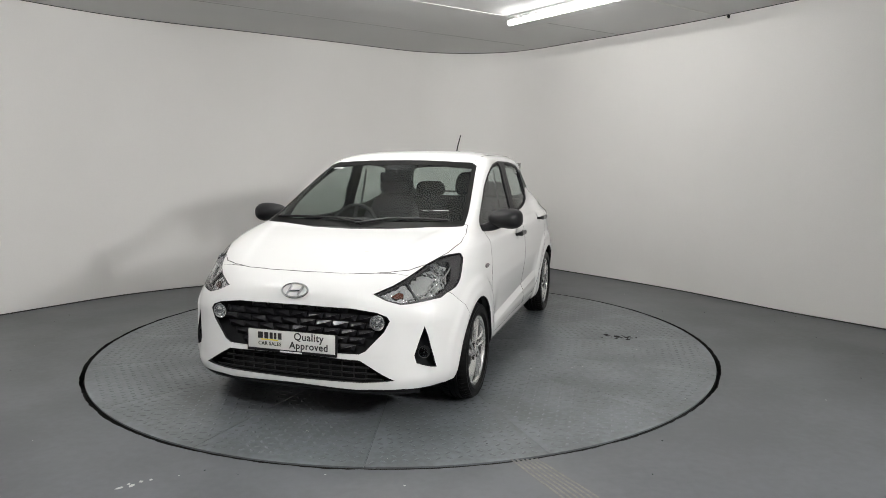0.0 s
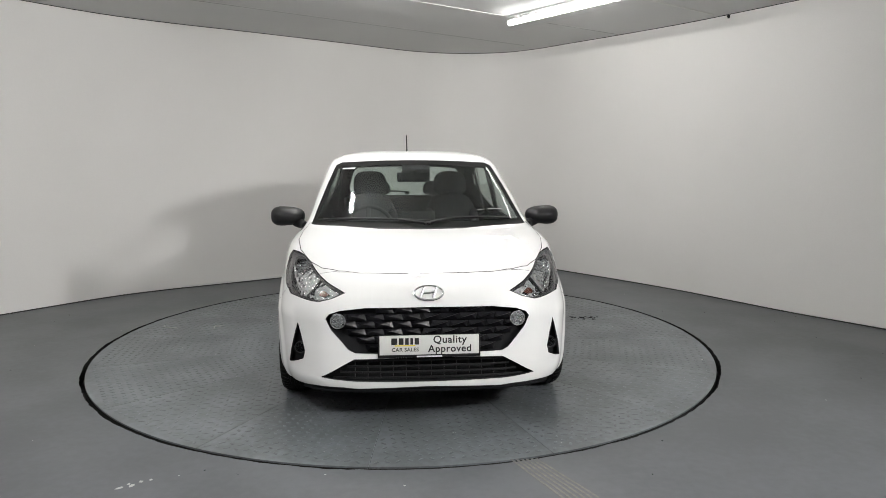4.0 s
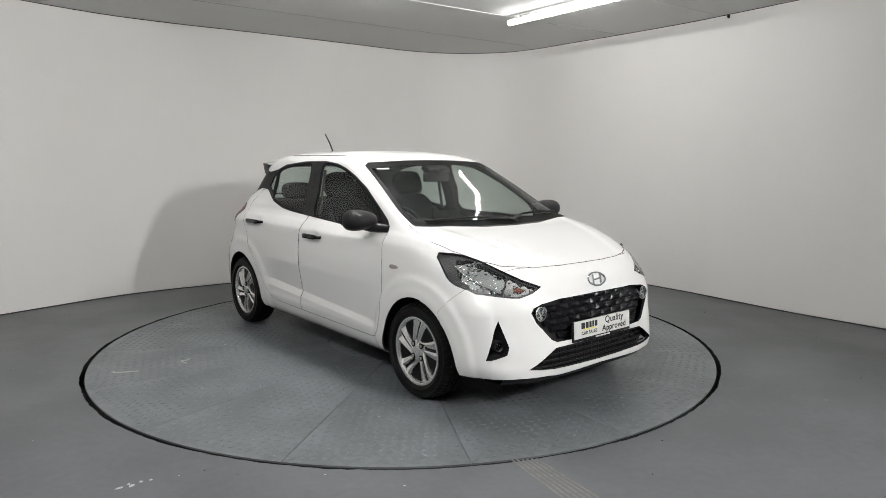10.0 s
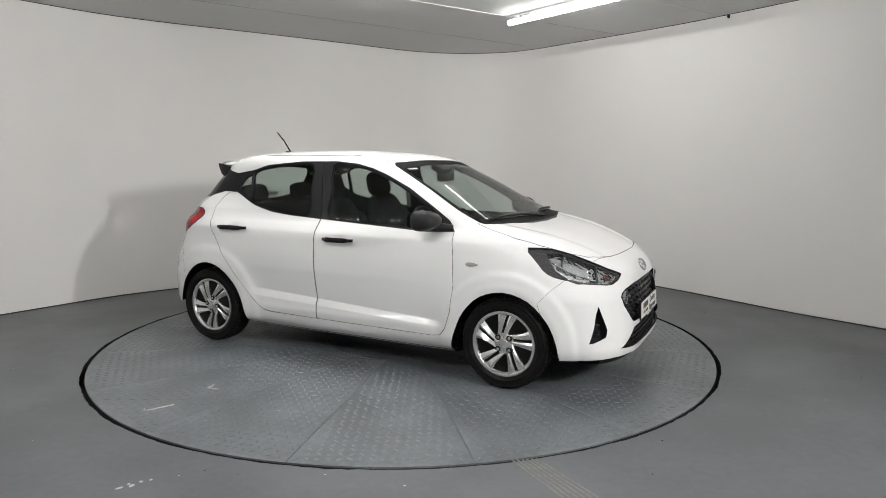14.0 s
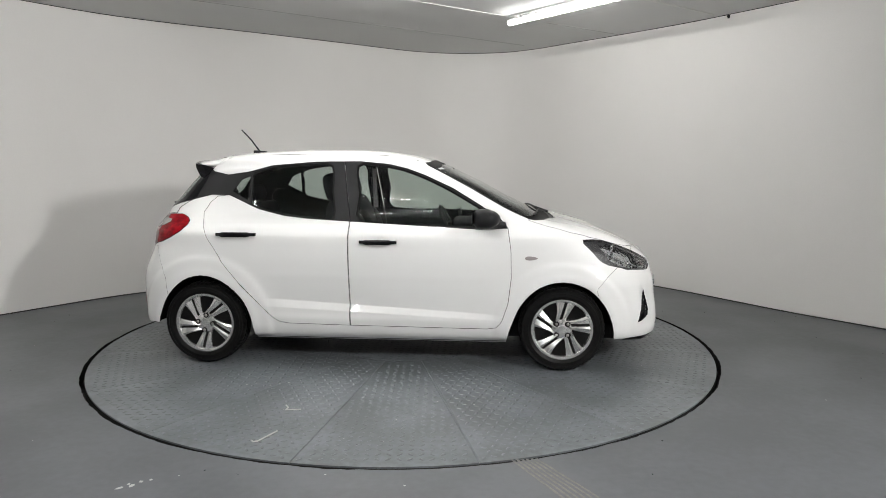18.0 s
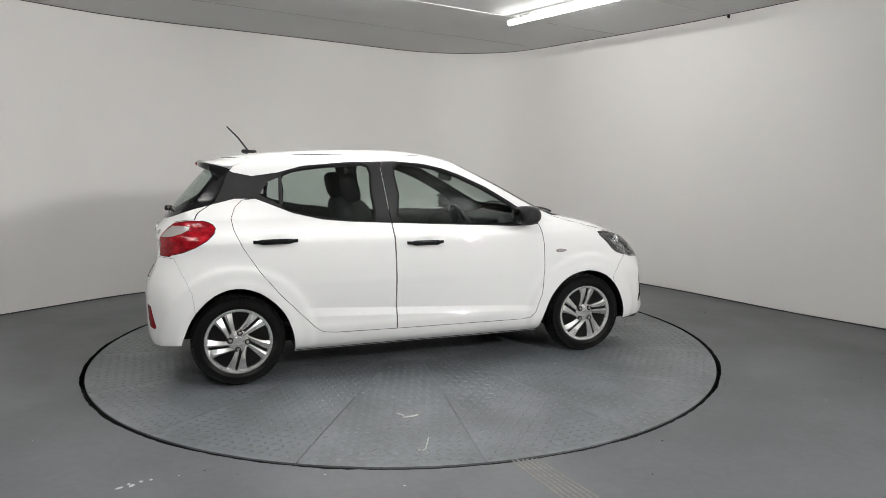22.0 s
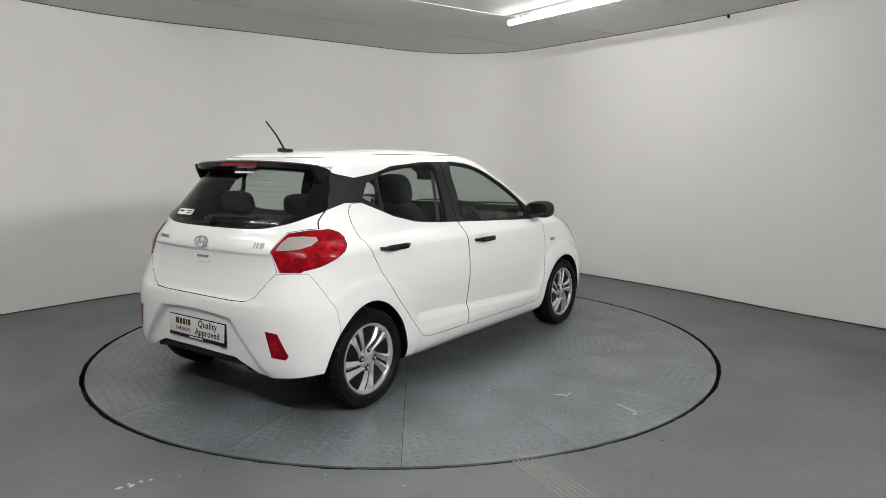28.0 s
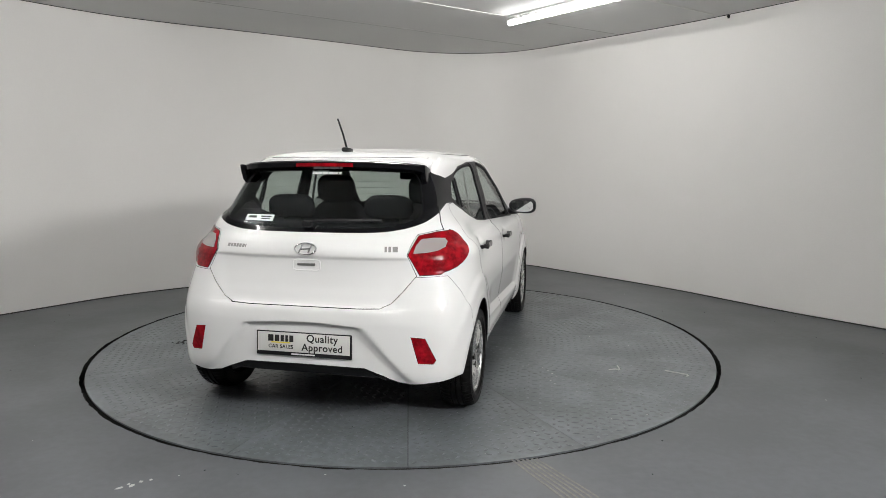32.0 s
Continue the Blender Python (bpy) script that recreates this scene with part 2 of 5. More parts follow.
def build_turntable():
    """Sixteen tread-plate sectors round a middle plate, on a steel rim."""
    table = tagged(new("turntable"), "round grey-painted steel tread-plate turntable flush in the floor", "turntable")
    # the rim's side is blackened too, so the gap stays dark when lit
    part("rim", lathe(((TABLE_R - 0.012, -0.0085), (TABLE_R - 0.003, -0.0085), (TABLE_R, -0.010), (TABLE_R, -0.09), (TABLE_R - 0.012, -0.09)), 160, "Z", closed=True), DARK, table, "dirty steel rim, blackened as the gap's shade", smooth=False)
    part("bed", lathe(((0, -0.012), (TABLE_R - 0.014, -0.012), (TABLE_R - 0.014, -0.08), (0, -0.08)), 96, "Z"), DARK, table, smooth=False)
    part("middle_plate", lathe(((0, 0.0), (HUB_R - 0.0025, 0.0), (HUB_R - 0.0025, -0.008), (0, -0.008)), 96, "Z"), TREAD, table, smooth=False)
    step = 2 * math.pi / SECTORS
    bm = bmesh.new()
    edge = []
    n = 12
    inset = 0.0018
    for r, ks in ((TABLE_R - 0.001, range(n + 1)), (HUB_R + 0.0025, range(n, -1, -1))):
        for k in ks:
            t = -step / 2 + step * k / n
            x, y = r * math.cos(t), r * math.sin(t)
            lim = math.tan(step / 2) * x - inset
            edge.append((x, max(min(y, lim), -lim)))
    plate = prism(edge, -0.008, 0.0)
    sheet = None
    for k in range(SECTORS):
        turn = pose(0, 0, 0, 0, 0, SEAM + 360 / SECTORS * (k + 0.5))
        if sheet is None:
            ob = part("sector_plate", plate, TREAD, table, smooth=False)
            sheet = ob.data
        else:
            ob = new("sector_plate", sheet)
            ob.parent = table
        ob.matrix_basis = turn
    # raised lozenges, laid square in each plate and turned by turns
    rnd = random.Random(11)
    co, faces = [], []

    def lozenge(x, y, ang, z=0.0):
        c, s = math.cos(ang), math.sin(ang)
        k = len(co)
        l, w, h = 0.0215, 0.0090, 0.0018
        for px, py, pz in ((-l, 0, -0.0005), (-l * 0.5, -w, -0.0005), (l * 0.5, -w, -0.0005), (l, 0, -0.0005), (l * 0.5, w, -0.0005), (-l * 0.5, w, -0.0005),
                           (-l * 0.62, 0, h), (-l * 0.35, -w * 0.45, h), (l * 0.35, -w * 0.45, h), (l * 0.62, 0, h), (l * 0.35, w * 0.45, h), (-l * 0.35, w * 0.45, h)):
            co.append((x + c * px - s * py, y + s * px + c * py, pz + z))
        for i in range(6):
            j = (i + 1) % 6
            faces.append((k + i, k + j, k + 6 + j, k + 6 + i))
        faces.append(tuple(k + 6 + i for i in range(6)))

    pitch = 0.052
    for sector in range(SECTORS):
        mid = math.radians(SEAM) + step * (sector + 0.5)
        cm, sm = math.cos(mid), math.sin(mid)
        for i in range(int(HUB_R / pitch), int(TABLE_R / pitch) + 1):
            for j in range(-9, 10):
                x, y = i * pitch, (j + 0.25) * pitch
                r = math.hypot(x, y)
                if HUB_R + 0.03 < r < TABLE_R - 0.04 and abs(y) < math.tan(step / 2) * x - 0.024:
                    lozenge(x * cm - y * sm, x * sm + y * cm, mid + (math.pi / 4 if (i + j) % 2 else -math.pi / 4))
    for i in range(-12, 13):
        for j in range(-12, 13):
            if math.hypot(i, j) * pitch < HUB_R - 0.03:
                lozenge(i * pitch, j * pitch, math.pi / 4 if (i + j) % 2 else -math.pi / 4)
    me = bpy.data.meshes.new("tread")
    me.from_pydata(co, [], faces)
    me.materials.append(TREAD)
    ob = new("tread", me)
    ob.parent = table
    tagged(ob, "raised painted tread lozenges", kind="stuff")
    return table


turntable = build_turntable()


# ---- the car: its skin is one smooth surface of level rings, cut into panels ----
def curve_of(pairs):
    """A smooth monotone-friendly curve through (z, value) pairs."""
    z, v = np.array([p[0] for p in pairs], float), np.array([p[1] for p in pairs], float)
    d = np.diff(v) / np.diff(z)
    m = np.zeros(len(z))
    m[0], m[-1] = d[0], d[-1]
    for i in range(1, len(z) - 1):
        if d[i - 1] * d[i] > 0:
            w1, w2 = 2 * (z[i + 1] - z[i]) + z[i] - z[i - 1], z[i + 1] - z[i] + 2 * (z[i] - z[i - 1])
            m[i] = (w1 + w2) / (w1 / d[i - 1] + w2 / d[i])

    def value(q):
        i = int(np.clip(np.searchsorted(z, q) - 1, 0, len(z) - 2))
        h = z[i + 1] - z[i]
        t = min(max((q - z[i]) / h, 0), 1)
        return ((1 + 2 * t) * (1 - t) ** 2 * v[i] + t * (1 - t) ** 2 * h * m[i] + t * t * (3 - 2 * t) * v[i + 1] + t * t * (t - 1) * h * m[i + 1])
    return value


NOSE = curve_of(((0.17, 1.86), (0.22, 1.918), (0.30, 1.924), (0.40, 1.914), (0.50, 1.898), (0.60, 1.888), (0.68, 1.872), (0.73, 1.845), (0.77, 1.80),
                 (0.821, 1.706), (0.881, 1.562), (0.927, 1.42), (0.955, 1.30), (0.975, 1.195), (1.02, 1.065), (1.109, 0.876), (1.207, 0.693),
                 (1.297, 0.511), (1.379, 0.330), (1.428, 0.165), (1.453, -0.01), (1.466, -0.20), (1.470, -0.34)))
TAIL = curve_of(((0.17, -1.70), (0.24, -1.755), (0.32, -1.772), (0.45, -1.772), (0.56, -1.770), (0.62, -1.762), (0.68, -1.746), (0.75, -1.724), (0.82, -1.711), (0.90, -1.705),
                 (0.96, -1.685), (1.01, -1.645), (1.07, -1.60), (1.20, -1.495), (1.30, -1.405), (1.345, -1.36), (1.38, -1.32), (1.408, -1.26), (1.435, -1.12), (1.452, -0.86), (1.464, -0.60), (1.470, -0.38)))
GIRTH = curve_of(((0.17, 0.735), (0.22, 0.785), (0.28, 0.806), (0.40, 0.816), (0.55, 0.824), (0.70, 0.826), (0.82, 0.818), (0.88, 0.808), (0.93, 0.778),
                  (0.965, 0.740), (1.00, 0.720), (1.15, 0.682), (1.25, 0.653), (1.34, 0.628), (1.385, 0.603), (1.42, 0.552), (1.445, 0.468), (1.462, 0.31), (1.470, 0.03)))
BOW_FRONT = curve_of(((0.17, 0.80), (0.56, 0.78), (0.70, 0.84), (0.80, 0.75), (0.88, 0.64), (0.94, 0.52), (0.98, 0.36), (1.05, 0.33), (1.38, 0.32), (1.44, 0.30), (1.470, 0.05)))
BOW_REAR = curve_of(((0.17, 0.62), (0.60, 0.60), (0.70, 0.60), (0.95, 0.62), (1.02, 0.54), (1.08, 0.47), (1.34, 0.46), (1.38, 0.48), (1.44, 0.4), (1.470, 0.02)))
SQUARE_FRONT = curve_of(((0.17, 3.9), (0.56, 3.9), (0.68, 3.3), (0.76, 3.0), (0.88, 3.2), (1.0, 3.6), (1.38, 3.6), (1.470, 2.9)))
SQUARE_REAR = curve_of(((0.17, 4.2), (0.60, 4.1), (0.72, 3.8), (0.85, 3.4), (1.00, 3.2), (1.08, 3.6), (1.36, 3.6), (1.470, 2.9)))
WHEEL_X, WHEEL_Z, WHEEL_Y = 1.2125, 0.283, 0.742


HANDLES = ((-0.009, 0.853), (-0.972, 0.896))


def step(v, width):
    return 1 / (1 + math.exp(max(min(-v / width, 40), -40)))


def side_form(x, z):
    """Fine relief of the flanks: arch lips, the crease along the lower doors, the rear shoulder, the grip hollows."""
    dy = 0.0
    for wx, flare in ((WHEEL_X, 0.438), (-WHEEL_X, 0.460)):
        r = math.hypot(x - wx, z - WHEEL_Z)
        if z > 0.2:
            dy += 0.005 * math.exp(-((r - 0.345) / 0.030) ** 2) + 0.013 * step(flare - r, 0.006)
    # the doors fall in towards a crease above the sill
    mid = step(0.74 - abs(x + 0.01), 0.035)
    low = 0.370 - 0.045 * x
    high = low + 0.044 - 0.012 * x
    if low < z < 0.62:
        deep = 0.024 * (min((0.62 - z) / (0.62 - high), 1) if z > high else (z - low) / (high - low))
        dy -= mid * deep
    dy += 0.006 * mid * math.exp(-((z - 0.325) / 0.03) ** 2)
    tail = step(-1.04 - x, 0.07)
    dy += 0.028 * tail * math.exp(-((z - 0.95) / 0.10) ** 2) + 0.011 * tail * step(0.70 - z, 0.06)
    for hx, hz in HANDLES:
        dy -= 0.016 * math.exp(-((x - hx) / 0.062) ** 2 - ((z - hz - 0.006) / 0.030) ** 2)
    dy -= 0.006 * math.exp(-((z - 0.93) / 0.03) ** 2) * math.exp(-((x - 0.1) / 0.8) ** 2)
    return dy


def ring_point(z, u):
    """A point of the skin's left half on the ring of height z; u runs from the nose (0) to the tail (1)."""
    xf, xr, w = NOSE(z), TAIL(z), GIRTH(z)
    lf, lr = BOW_FRONT(z), BOW_REAR(z)
    k = (xf - xr) / (lf + lr)
    if k < 1.02:
        lf, lr = lf * k / 1.02, lr * k / 1.02
    a, b = xf - lf, xr + lr
    ca, cb = 0.40, 0.62
    if u < ca:
        t = math.pi / 2 * (1 - u / ca)
        p = 2 / SQUARE_FRONT(z)
        x, y = a + lf * math.sin(t) ** p, w * max(math.cos(t), 0) ** p
    elif u > cb:
        t = math.pi / 2 * (u - cb) / (1 - cb)
        p = 2 / SQUARE_REAR(z)
        x, y = b - lr * math.sin(t) ** p, w * max(math.cos(t), 0) ** p
    else:
        x, y = a + (b - a) * (u - ca) / (cb - ca), w
    if z > 1.03:
        y *= 1 - 0.075 * step(-0.92 - x, 0.13) * min((z - 1.03) / 0.10, 1)
    fade = min(max((y / max(w, 1e-3) - 0.55) / 0.3, 0), 1)
    if z < 1.25:
        y += side_form(x, z) * fade
    if x > 1.45 and 0.22 < z < 0.68:
        # hollow down the bumper's corner, with a ridge outside it
        x -= 0.017 * step(0.712 - y, 0.006) * step(y - 0.585, 0.02) * step(z - 0.295, 0.012) * step(0.615 - z, 0.02)
    if x < -1.5 and 0.60 < z < 0.93:
        # the tailgate sits back from a narrow shelf on the bumper
        x += 0.011 * step(0.892 - z, 0.0035) * min(max((z - 0.66) / 0.20, 0), 1) * step(0.54 - y, 0.02)
        x += 0.024 * step(z - 0.646, 0.003) * min(max((0.93 - z) / 0.25, 0), 1) * step(0.50 - y, 0.02)
    if x < -1.3 and 0.25 < z < 0.62:
        # the hollow round the rear plate
        q = max(y / (0.30 + (0.545 - z) * 0.95), (z - 0.563 + 0.05 * y) / 0.02 + 1 if z > 0.5 else 0.0)
        x += 0.024 / (1 + math.exp((q - 1.0) / 0.018))
    lift = 0.0
    if x > 0.95 and z > 0.74 and z < 1.0:
        # two raised lines run up the bonnet from the lamps
        line = 0.40 + (1.76 - x) * 0.26
        lift = 0.008 * step(y - line, 0.012) * step(x - 1.02, 0.03) * min(max((0.80 - y) / 0.12, 0), 1) * min(max((1.80 - x) / 0.12, 0), 1)
    return (x, max(y, 0.0), z + lift)


def level_list(count):
    """Heights of the rings, evenly spread along the skin's centre line."""
    zs = np.linspace(0.17, 1.4699, 1500)
    way = np.array([(NOSE(z), 2 * z, TAIL(z), GIRTH(z)) for z in zs])
    step = np.concatenate([[0], np.cumsum(np.linalg.norm(np.diff(way, axis=0), axis=1))])
    return np.interp(np.linspace(0, step[-1], count), step, zs)


def skin_grid():
    """The left half of the skin, and a finder for its smooth normals."""
    zs = level_list(160)
    # closer rings where the door crease and the tailgate edges run
    zs = np.unique(np.concatenate([zs, np.arange(0.325, 0.465, 0.0040), np.arange(0.640, 0.655, 0.003), np.arange(0.880, 0.902, 0.004), np.arange(0.545, 0.575, 0.005)]))
    zs = zs[np.concatenate([[True], np.diff(zs) > 0.0006]) | (zs > 1.2)]
    us = np.concatenate([np.linspace(0, 0.40, 70)[:-1], np.linspace(0.40, 0.62, 110)[:-1], np.linspace(0.62, 1, 78)])
    bm = bmesh.new()
    rows = [[bm.verts.new(ring_point(z, u)) for u in us] for z in zs]
    for a, b in zip(rows, rows[1:]):
        for i in range(len(us) - 1):
            bm.faces.new((a[i], b[i], b[i + 1], a[i + 1]))
    for v in bm.verts:
        if v.co.y < 1e-4:
            v.co.y = 0
    bmesh.ops.remove_doubles(bm, verts=bm.verts, dist=1e-6)
    bmesh.ops.recalc_face_normals(bm, faces=bm.faces)
    bm.normal_update()
    bm.faces.ensure_lookup_table()
    if sum(f.normal.y for f in bm.faces) < 0:
        bmesh.ops.reverse_faces(bm, faces=bm.faces)
        bm.normal_update()
    return bm


AXES = {"side": (0, 2), "front": (1, 2), "rear": (1, 2), "nose": (1, 2), "top": (0, 1)}


def inside(poly, x, y):
    hit = False
    j = len(poly) - 1
    for i in range(len(poly)):
        (xi, yi), (xj, yj) = poly[i], poly[j]
        if (yi > y) != (yj > y) and x < (xj - xi) * (y - yi) / (yj - yi) + xi:
            hit = not hit
        j = i
    return hit


def grown(poly, by):
    """The outline moved outwards by a distance."""
    area = sum(a[0] * b[1] - b[0] * a[1] for a, b in zip(poly, poly[1:] + poly[:1]))
    s = 1 if area > 0 else -1
    out = []
    n = len(poly)
    for i in range(n):
        p, q, r = (np.array(poly[(i + k) % n]) for k in (-1, 0, 1))
        d1, d2 = q - p, r - q
        n1 = np.array((d1[1], -d1[0])) / (np.linalg.norm(d1) + 1e-12)
        n2 = np.array((d2[1], -d2[0])) / (np.linalg.norm(d2) + 1e-12)
        m = n1 + n2
        m = m / max(m @ n1, 0.35) if np.linalg.norm(m) > 1e-6 else n1
        out.append(tuple(q + s * by * m))
    return out


def reachable(view, c):
    return (view == "side" or (view == "front" and c.x > 0.1) or (view == "nose" and c.x > 1.3) or (view == "rear" and c.x < -1.15) or (view == "top" and c.z > 0.55))


def score(bm, poly, view):
    """Cut the skin along an outline drawn in one view. Returns the faces near it."""
    i, j = AXES[view]
    xs, ys = [p[0] for p in poly], [p[1] for p in poly]
    lo, hi = (min(xs) - 0.03, min(ys) - 0.03), (max(xs) + 0.03, max(ys) + 0.03)
    span = {}

    def note(f):
        a = [v.co[i] for v in f.verts]
        b = [v.co[j] for v in f.verts]
        s = (min(a), max(a), min(b), max(b))
        if s[1] > lo[0] and s[0] < hi[0] and s[3] > lo[1] and s[2] < hi[1] and reachable(view, f.calc_center_median()):
            span[f] = s

    for f in bm.faces:
        note(f)
    for (x0, y0), (x1, y1) in zip(poly, poly[1:] + poly[:1]):
        a0, a1, b0, b1 = min(x0, x1) - 1e-4, max(x0, x1) + 1e-4, min(y0, y1) - 1e-4, max(y0, y1) + 1e-4
        near = [f for f, s in span.items() if s[1] >= a0 and s[0] <= a1 and s[3] >= b0 and s[2] <= b1]
        if not near:
            continue
        no, co = Vector((0, 0, 0)), Vector((0, 0, 0))
        no[i], no[j], co[i], co[j] = y1 - y0, -(x1 - x0), x0, y0
        if no.length < 1e-7:
            continue
        geom = {e for f in near for e in f.edges} | {v for f in near for v in f.verts}
        made = bmesh.ops.bisect_plane(bm, geom=[*near, *geom], dist=2e-5, plane_co=co, plane_no=no.normalized())
        for g in made["geom"]:
            if isinstance(g, bmesh.types.BMFace):
                note(g)
    return [f for f in span if f.is_valid]


def claim(bm, layer, ids, name, view, poly, of=("shell",), gap=0.0):
    """Give the skin inside an outline to a panel; a gap round it is cut away."""
    i, j = AXES[view]
    poly = [tuple(p) for p in poly]
    edges = [(poly, name)]
    if gap:
        edges = [(grown(poly, gap), "fresh_gap"), (poly, name)]
    for line, label in edges:
        ids.setdefault(label, len(ids))
        allowed = {ids[o] for o in of} | ({ids["fresh_gap"]} if gap and label == name else set())
        for f in score(bm, line, view):
            c = f.calc_center_median()
            if f[layer] in allowed and inside(line, c[i], c[j]):
                f[layer] = ids[label]
    if gap:
        for f in bm.faces:
            if f[layer] == ids["fresh_gap"]:
                f[layer] = ids["gap"]


ARCH_F = smooth_line(((0.845, 0.10), (0.852, 0.22), (0.886, 0.33), (0.945, 0.455), (1.055, 0.562), (1.2125, 0.605), (1.37, 0.562), (1.48, 0.455), (1.538, 0.33), (1.555, 0.22), (1.555, 0.10)), 3)
ARCH_R = smooth_line(((-1.56, 0.10), (-1.552, 0.24), (-1.515, 0.36), (-1.455, 0.475), (-1.345, 0.580), (-1.2125, 0.618), (-1.075, 0.580), (-0.955, 0.475), (-0.895, 0.36), (-0.872, 0.24), (-0.870, 0.10)), 3)
BELT = ((0.852, 0.945), (0.659, 0.936), (0.162, 0.960), (-0.208, 0.979), (-0.50, 0.995), (-0.667, 1.012), (-0.849, 1.055), (-1.075, 1.148))
SIDE_BLACK = BELT + ((-1.20, 1.150), (-1.33, 1.118), (-1.43, 1.092), (-1.475, 1.078), (-1.52, 1.061), (-1.573, 1.038), (-1.61, 1.022), (-1.65, 1.014), (-1.80, 1.012), (-1.80, 1.385), (-1.33, 1.375), (-1.20, 1.312), (-1.09, 1.290),
                     (-0.932, 1.312), (-0.775, 1.354), (-0.463, 1.380), (-0.151, 1.383), (0.037, 1.366), (0.17, 1.335), (0.288, 1.293), (0.477, 1.208), (0.636, 1.113), (0.797, 1.012))
FRONT_GLASS = smooth_line(((-0.128, 0.985), (-0.145, 1.16), (-0.165, 1.346), (-0.05, 1.352), (0.10, 1.330), (0.25, 1.281), (0.42, 1.205), (0.58, 1.115), (0.665, 1.058), (0.685, 0.968), (0.30, 0.972)), 3, True)
REAR_GLASS = smooth_line(((-0.335, 1.004), (-0.345, 1.18), (-0.355, 1.347), (-0.50, 1.352), (-0.70, 1.338), (-0.895, 1.295), (-0.90, 1.20), (-0.905, 1.098), (-0.82, 1.065), (-0.65, 1.028), (-0.48, 1.010)), 3, True)
QUARTER_GLASS = ((-0.935, 1.115), (-0.93, 1.283), (-1.00, 1.255), (-1.052, 1.175))
SCREEN = ((0.0, 0.984), (0.35, 0.986), (0.678, 0.993), (0.656, 1.08), (0.612, 1.22), (0.566, 1.352), (0.525, 1.374), (0.25, 1.388), (0.0, 1.391), (-0.3, 1.391), (-0.3, 0.984))
SCREEN_GLASS = ((0.0, 1.012), (0.35, 1.015), (0.650, 1.022), (0.629, 1.09), (0.587, 1.22), (0.545, 1.338), (0.25, 1.360), (0.0, 1.362), (-0.3, 1.362), (-0.3, 1.012))
BACK_GLASS = smooth_line(((-0.3, 1.036), (0.0, 1.036), (0.35, 1.043), (0.49, 1.064), (0.560, 1.106), (0.545, 1.20), (0.505, 1.300), (0.43, 1.335), (0.2, 1.342), (-0.3, 1.342)), 3, True)
TAILGATE = ((-0.3, 0.645), (0.0, 0.645), (0.30, 0.645), (0.41, 0.648), (0.462, 0.672), (0.53, 0.745), (0.580, 0.808), (0.529, 0.912), (0.545, 0.970), (0.562, 1.010), (0.646, 1.026), (0.672, 1.028),
            (0.657, 1.055), (0.630, 1.112), (0.612, 1.165), (0.586, 1.24), (0.553, 1.312), (0.530, 1.37), (0.510, 1.405), (-0.3, 1.405))
HEADLAMP = ((0.439, 0.709), (0.520, 0.746), (0.571, 0.780), (0.602, 0.806), (0.633, 0.836), (0.672, 0.861), (0.709, 0.870), (0.735, 0.871), (0.90, 0.871), (0.90, 0.682), (0.712, 0.677), (0.664, 0.670), (0.608, 0.663), (0.570, 0.662), (0.499, 0.682))
HEADLAMP_EDGE = ((1.335, 0.885), (1.342, 0.852), (1.375, 0.822), (1.412, 0.785), (1.440, 0.752), (1.468, 0.730), (1.505, 0.712), (1.580, 0.694), (1.640, 0.672))
LAMP_BRIGHT = ((0.748, 0.800), (0.722, 0.846), (0.668, 0.851), (0.640, 0.826), (0.608, 0.798), (0.576, 0.770), (0.606, 0.730), (0.650, 0.681), (0.705, 0.687), (0.742, 0.704), (0.757, 0.750))
GRILLE = ((-0.3, 0.640), (0.0, 0.640), (0.33, 0.638), (0.46, 0.622), (0.515, 0.603), (0.532, 0.580), (0.505, 0.525), (0.455, 0.470), (0.415, 0.425), (0.380, 0.408), (0.0, 0.400), (-0.3, 0.400))
LOWER_GRILLE = ((-0.3, 0.385), (0.0, 0.385), (0.385, 0.378), (0.44, 0.348), (0.52, 0.300), (0.562, 0.277), (0.50, 0.270), (0.40, 0.262), (0.0, 0.255), (-0.3, 0.255))
FOG_SCOOP = ((0.685, 0.545), (0.702, 0.490), (0.724, 0.400), (0.738, 0.325), (0.700, 0.335), (0.655, 0.358), (0.645, 0.400), (0.663, 0.470))
TAIL_LAMP = ((0.537, 0.912), (0.553, 0.960), (0.570, 1.002), (0.646, 1.017), (0.720, 1.020), (0.90, 1.021), (0.90, 0.812), (0.678, 0.811), (0.598, 0.810))
TAIL_EDGE = ((-1.430, 1.045), (-1.400, 1.024), (-1.362, 1.014), (-1.334, 0.999), (-1.320, 0.978), (-1.328, 0.950), (-1.368, 0.910), (-1.440, 0.868), (-1.510, 0.838), (-1.575, 0.820), (-1.60, 0.800))
REFLECTOR = ((0.574, 0.508), (0.640, 0.500), (0.690, 0.385), (0.678, 0.366), (0.608, 0.374))
BONNET = ((1.756, -0.3), (1.756, 0.0), (1.752, 0.20), (1.733, 0.35), (1.700, 0.47), (1.650, 0.560), (1.55, 0.640), (1.40, 0.700), (1.25, 0.728), (1.10, 0.716), (0.985, 0.690),
          (1.06, 0.60), (1.135, 0.45), (1.190, 0.25), (1.205, 0.0), (1.205, -0.3))
FRONT_EDGE = ((-0.3, 0.05), (-0.3, 0.230), (0.0, 0.230), (0.38, 0.222), (0.44, 0.228), (0.60, 0.228), (0.74, 0.218), (0.95, 0.210), (0.95, 0.05))
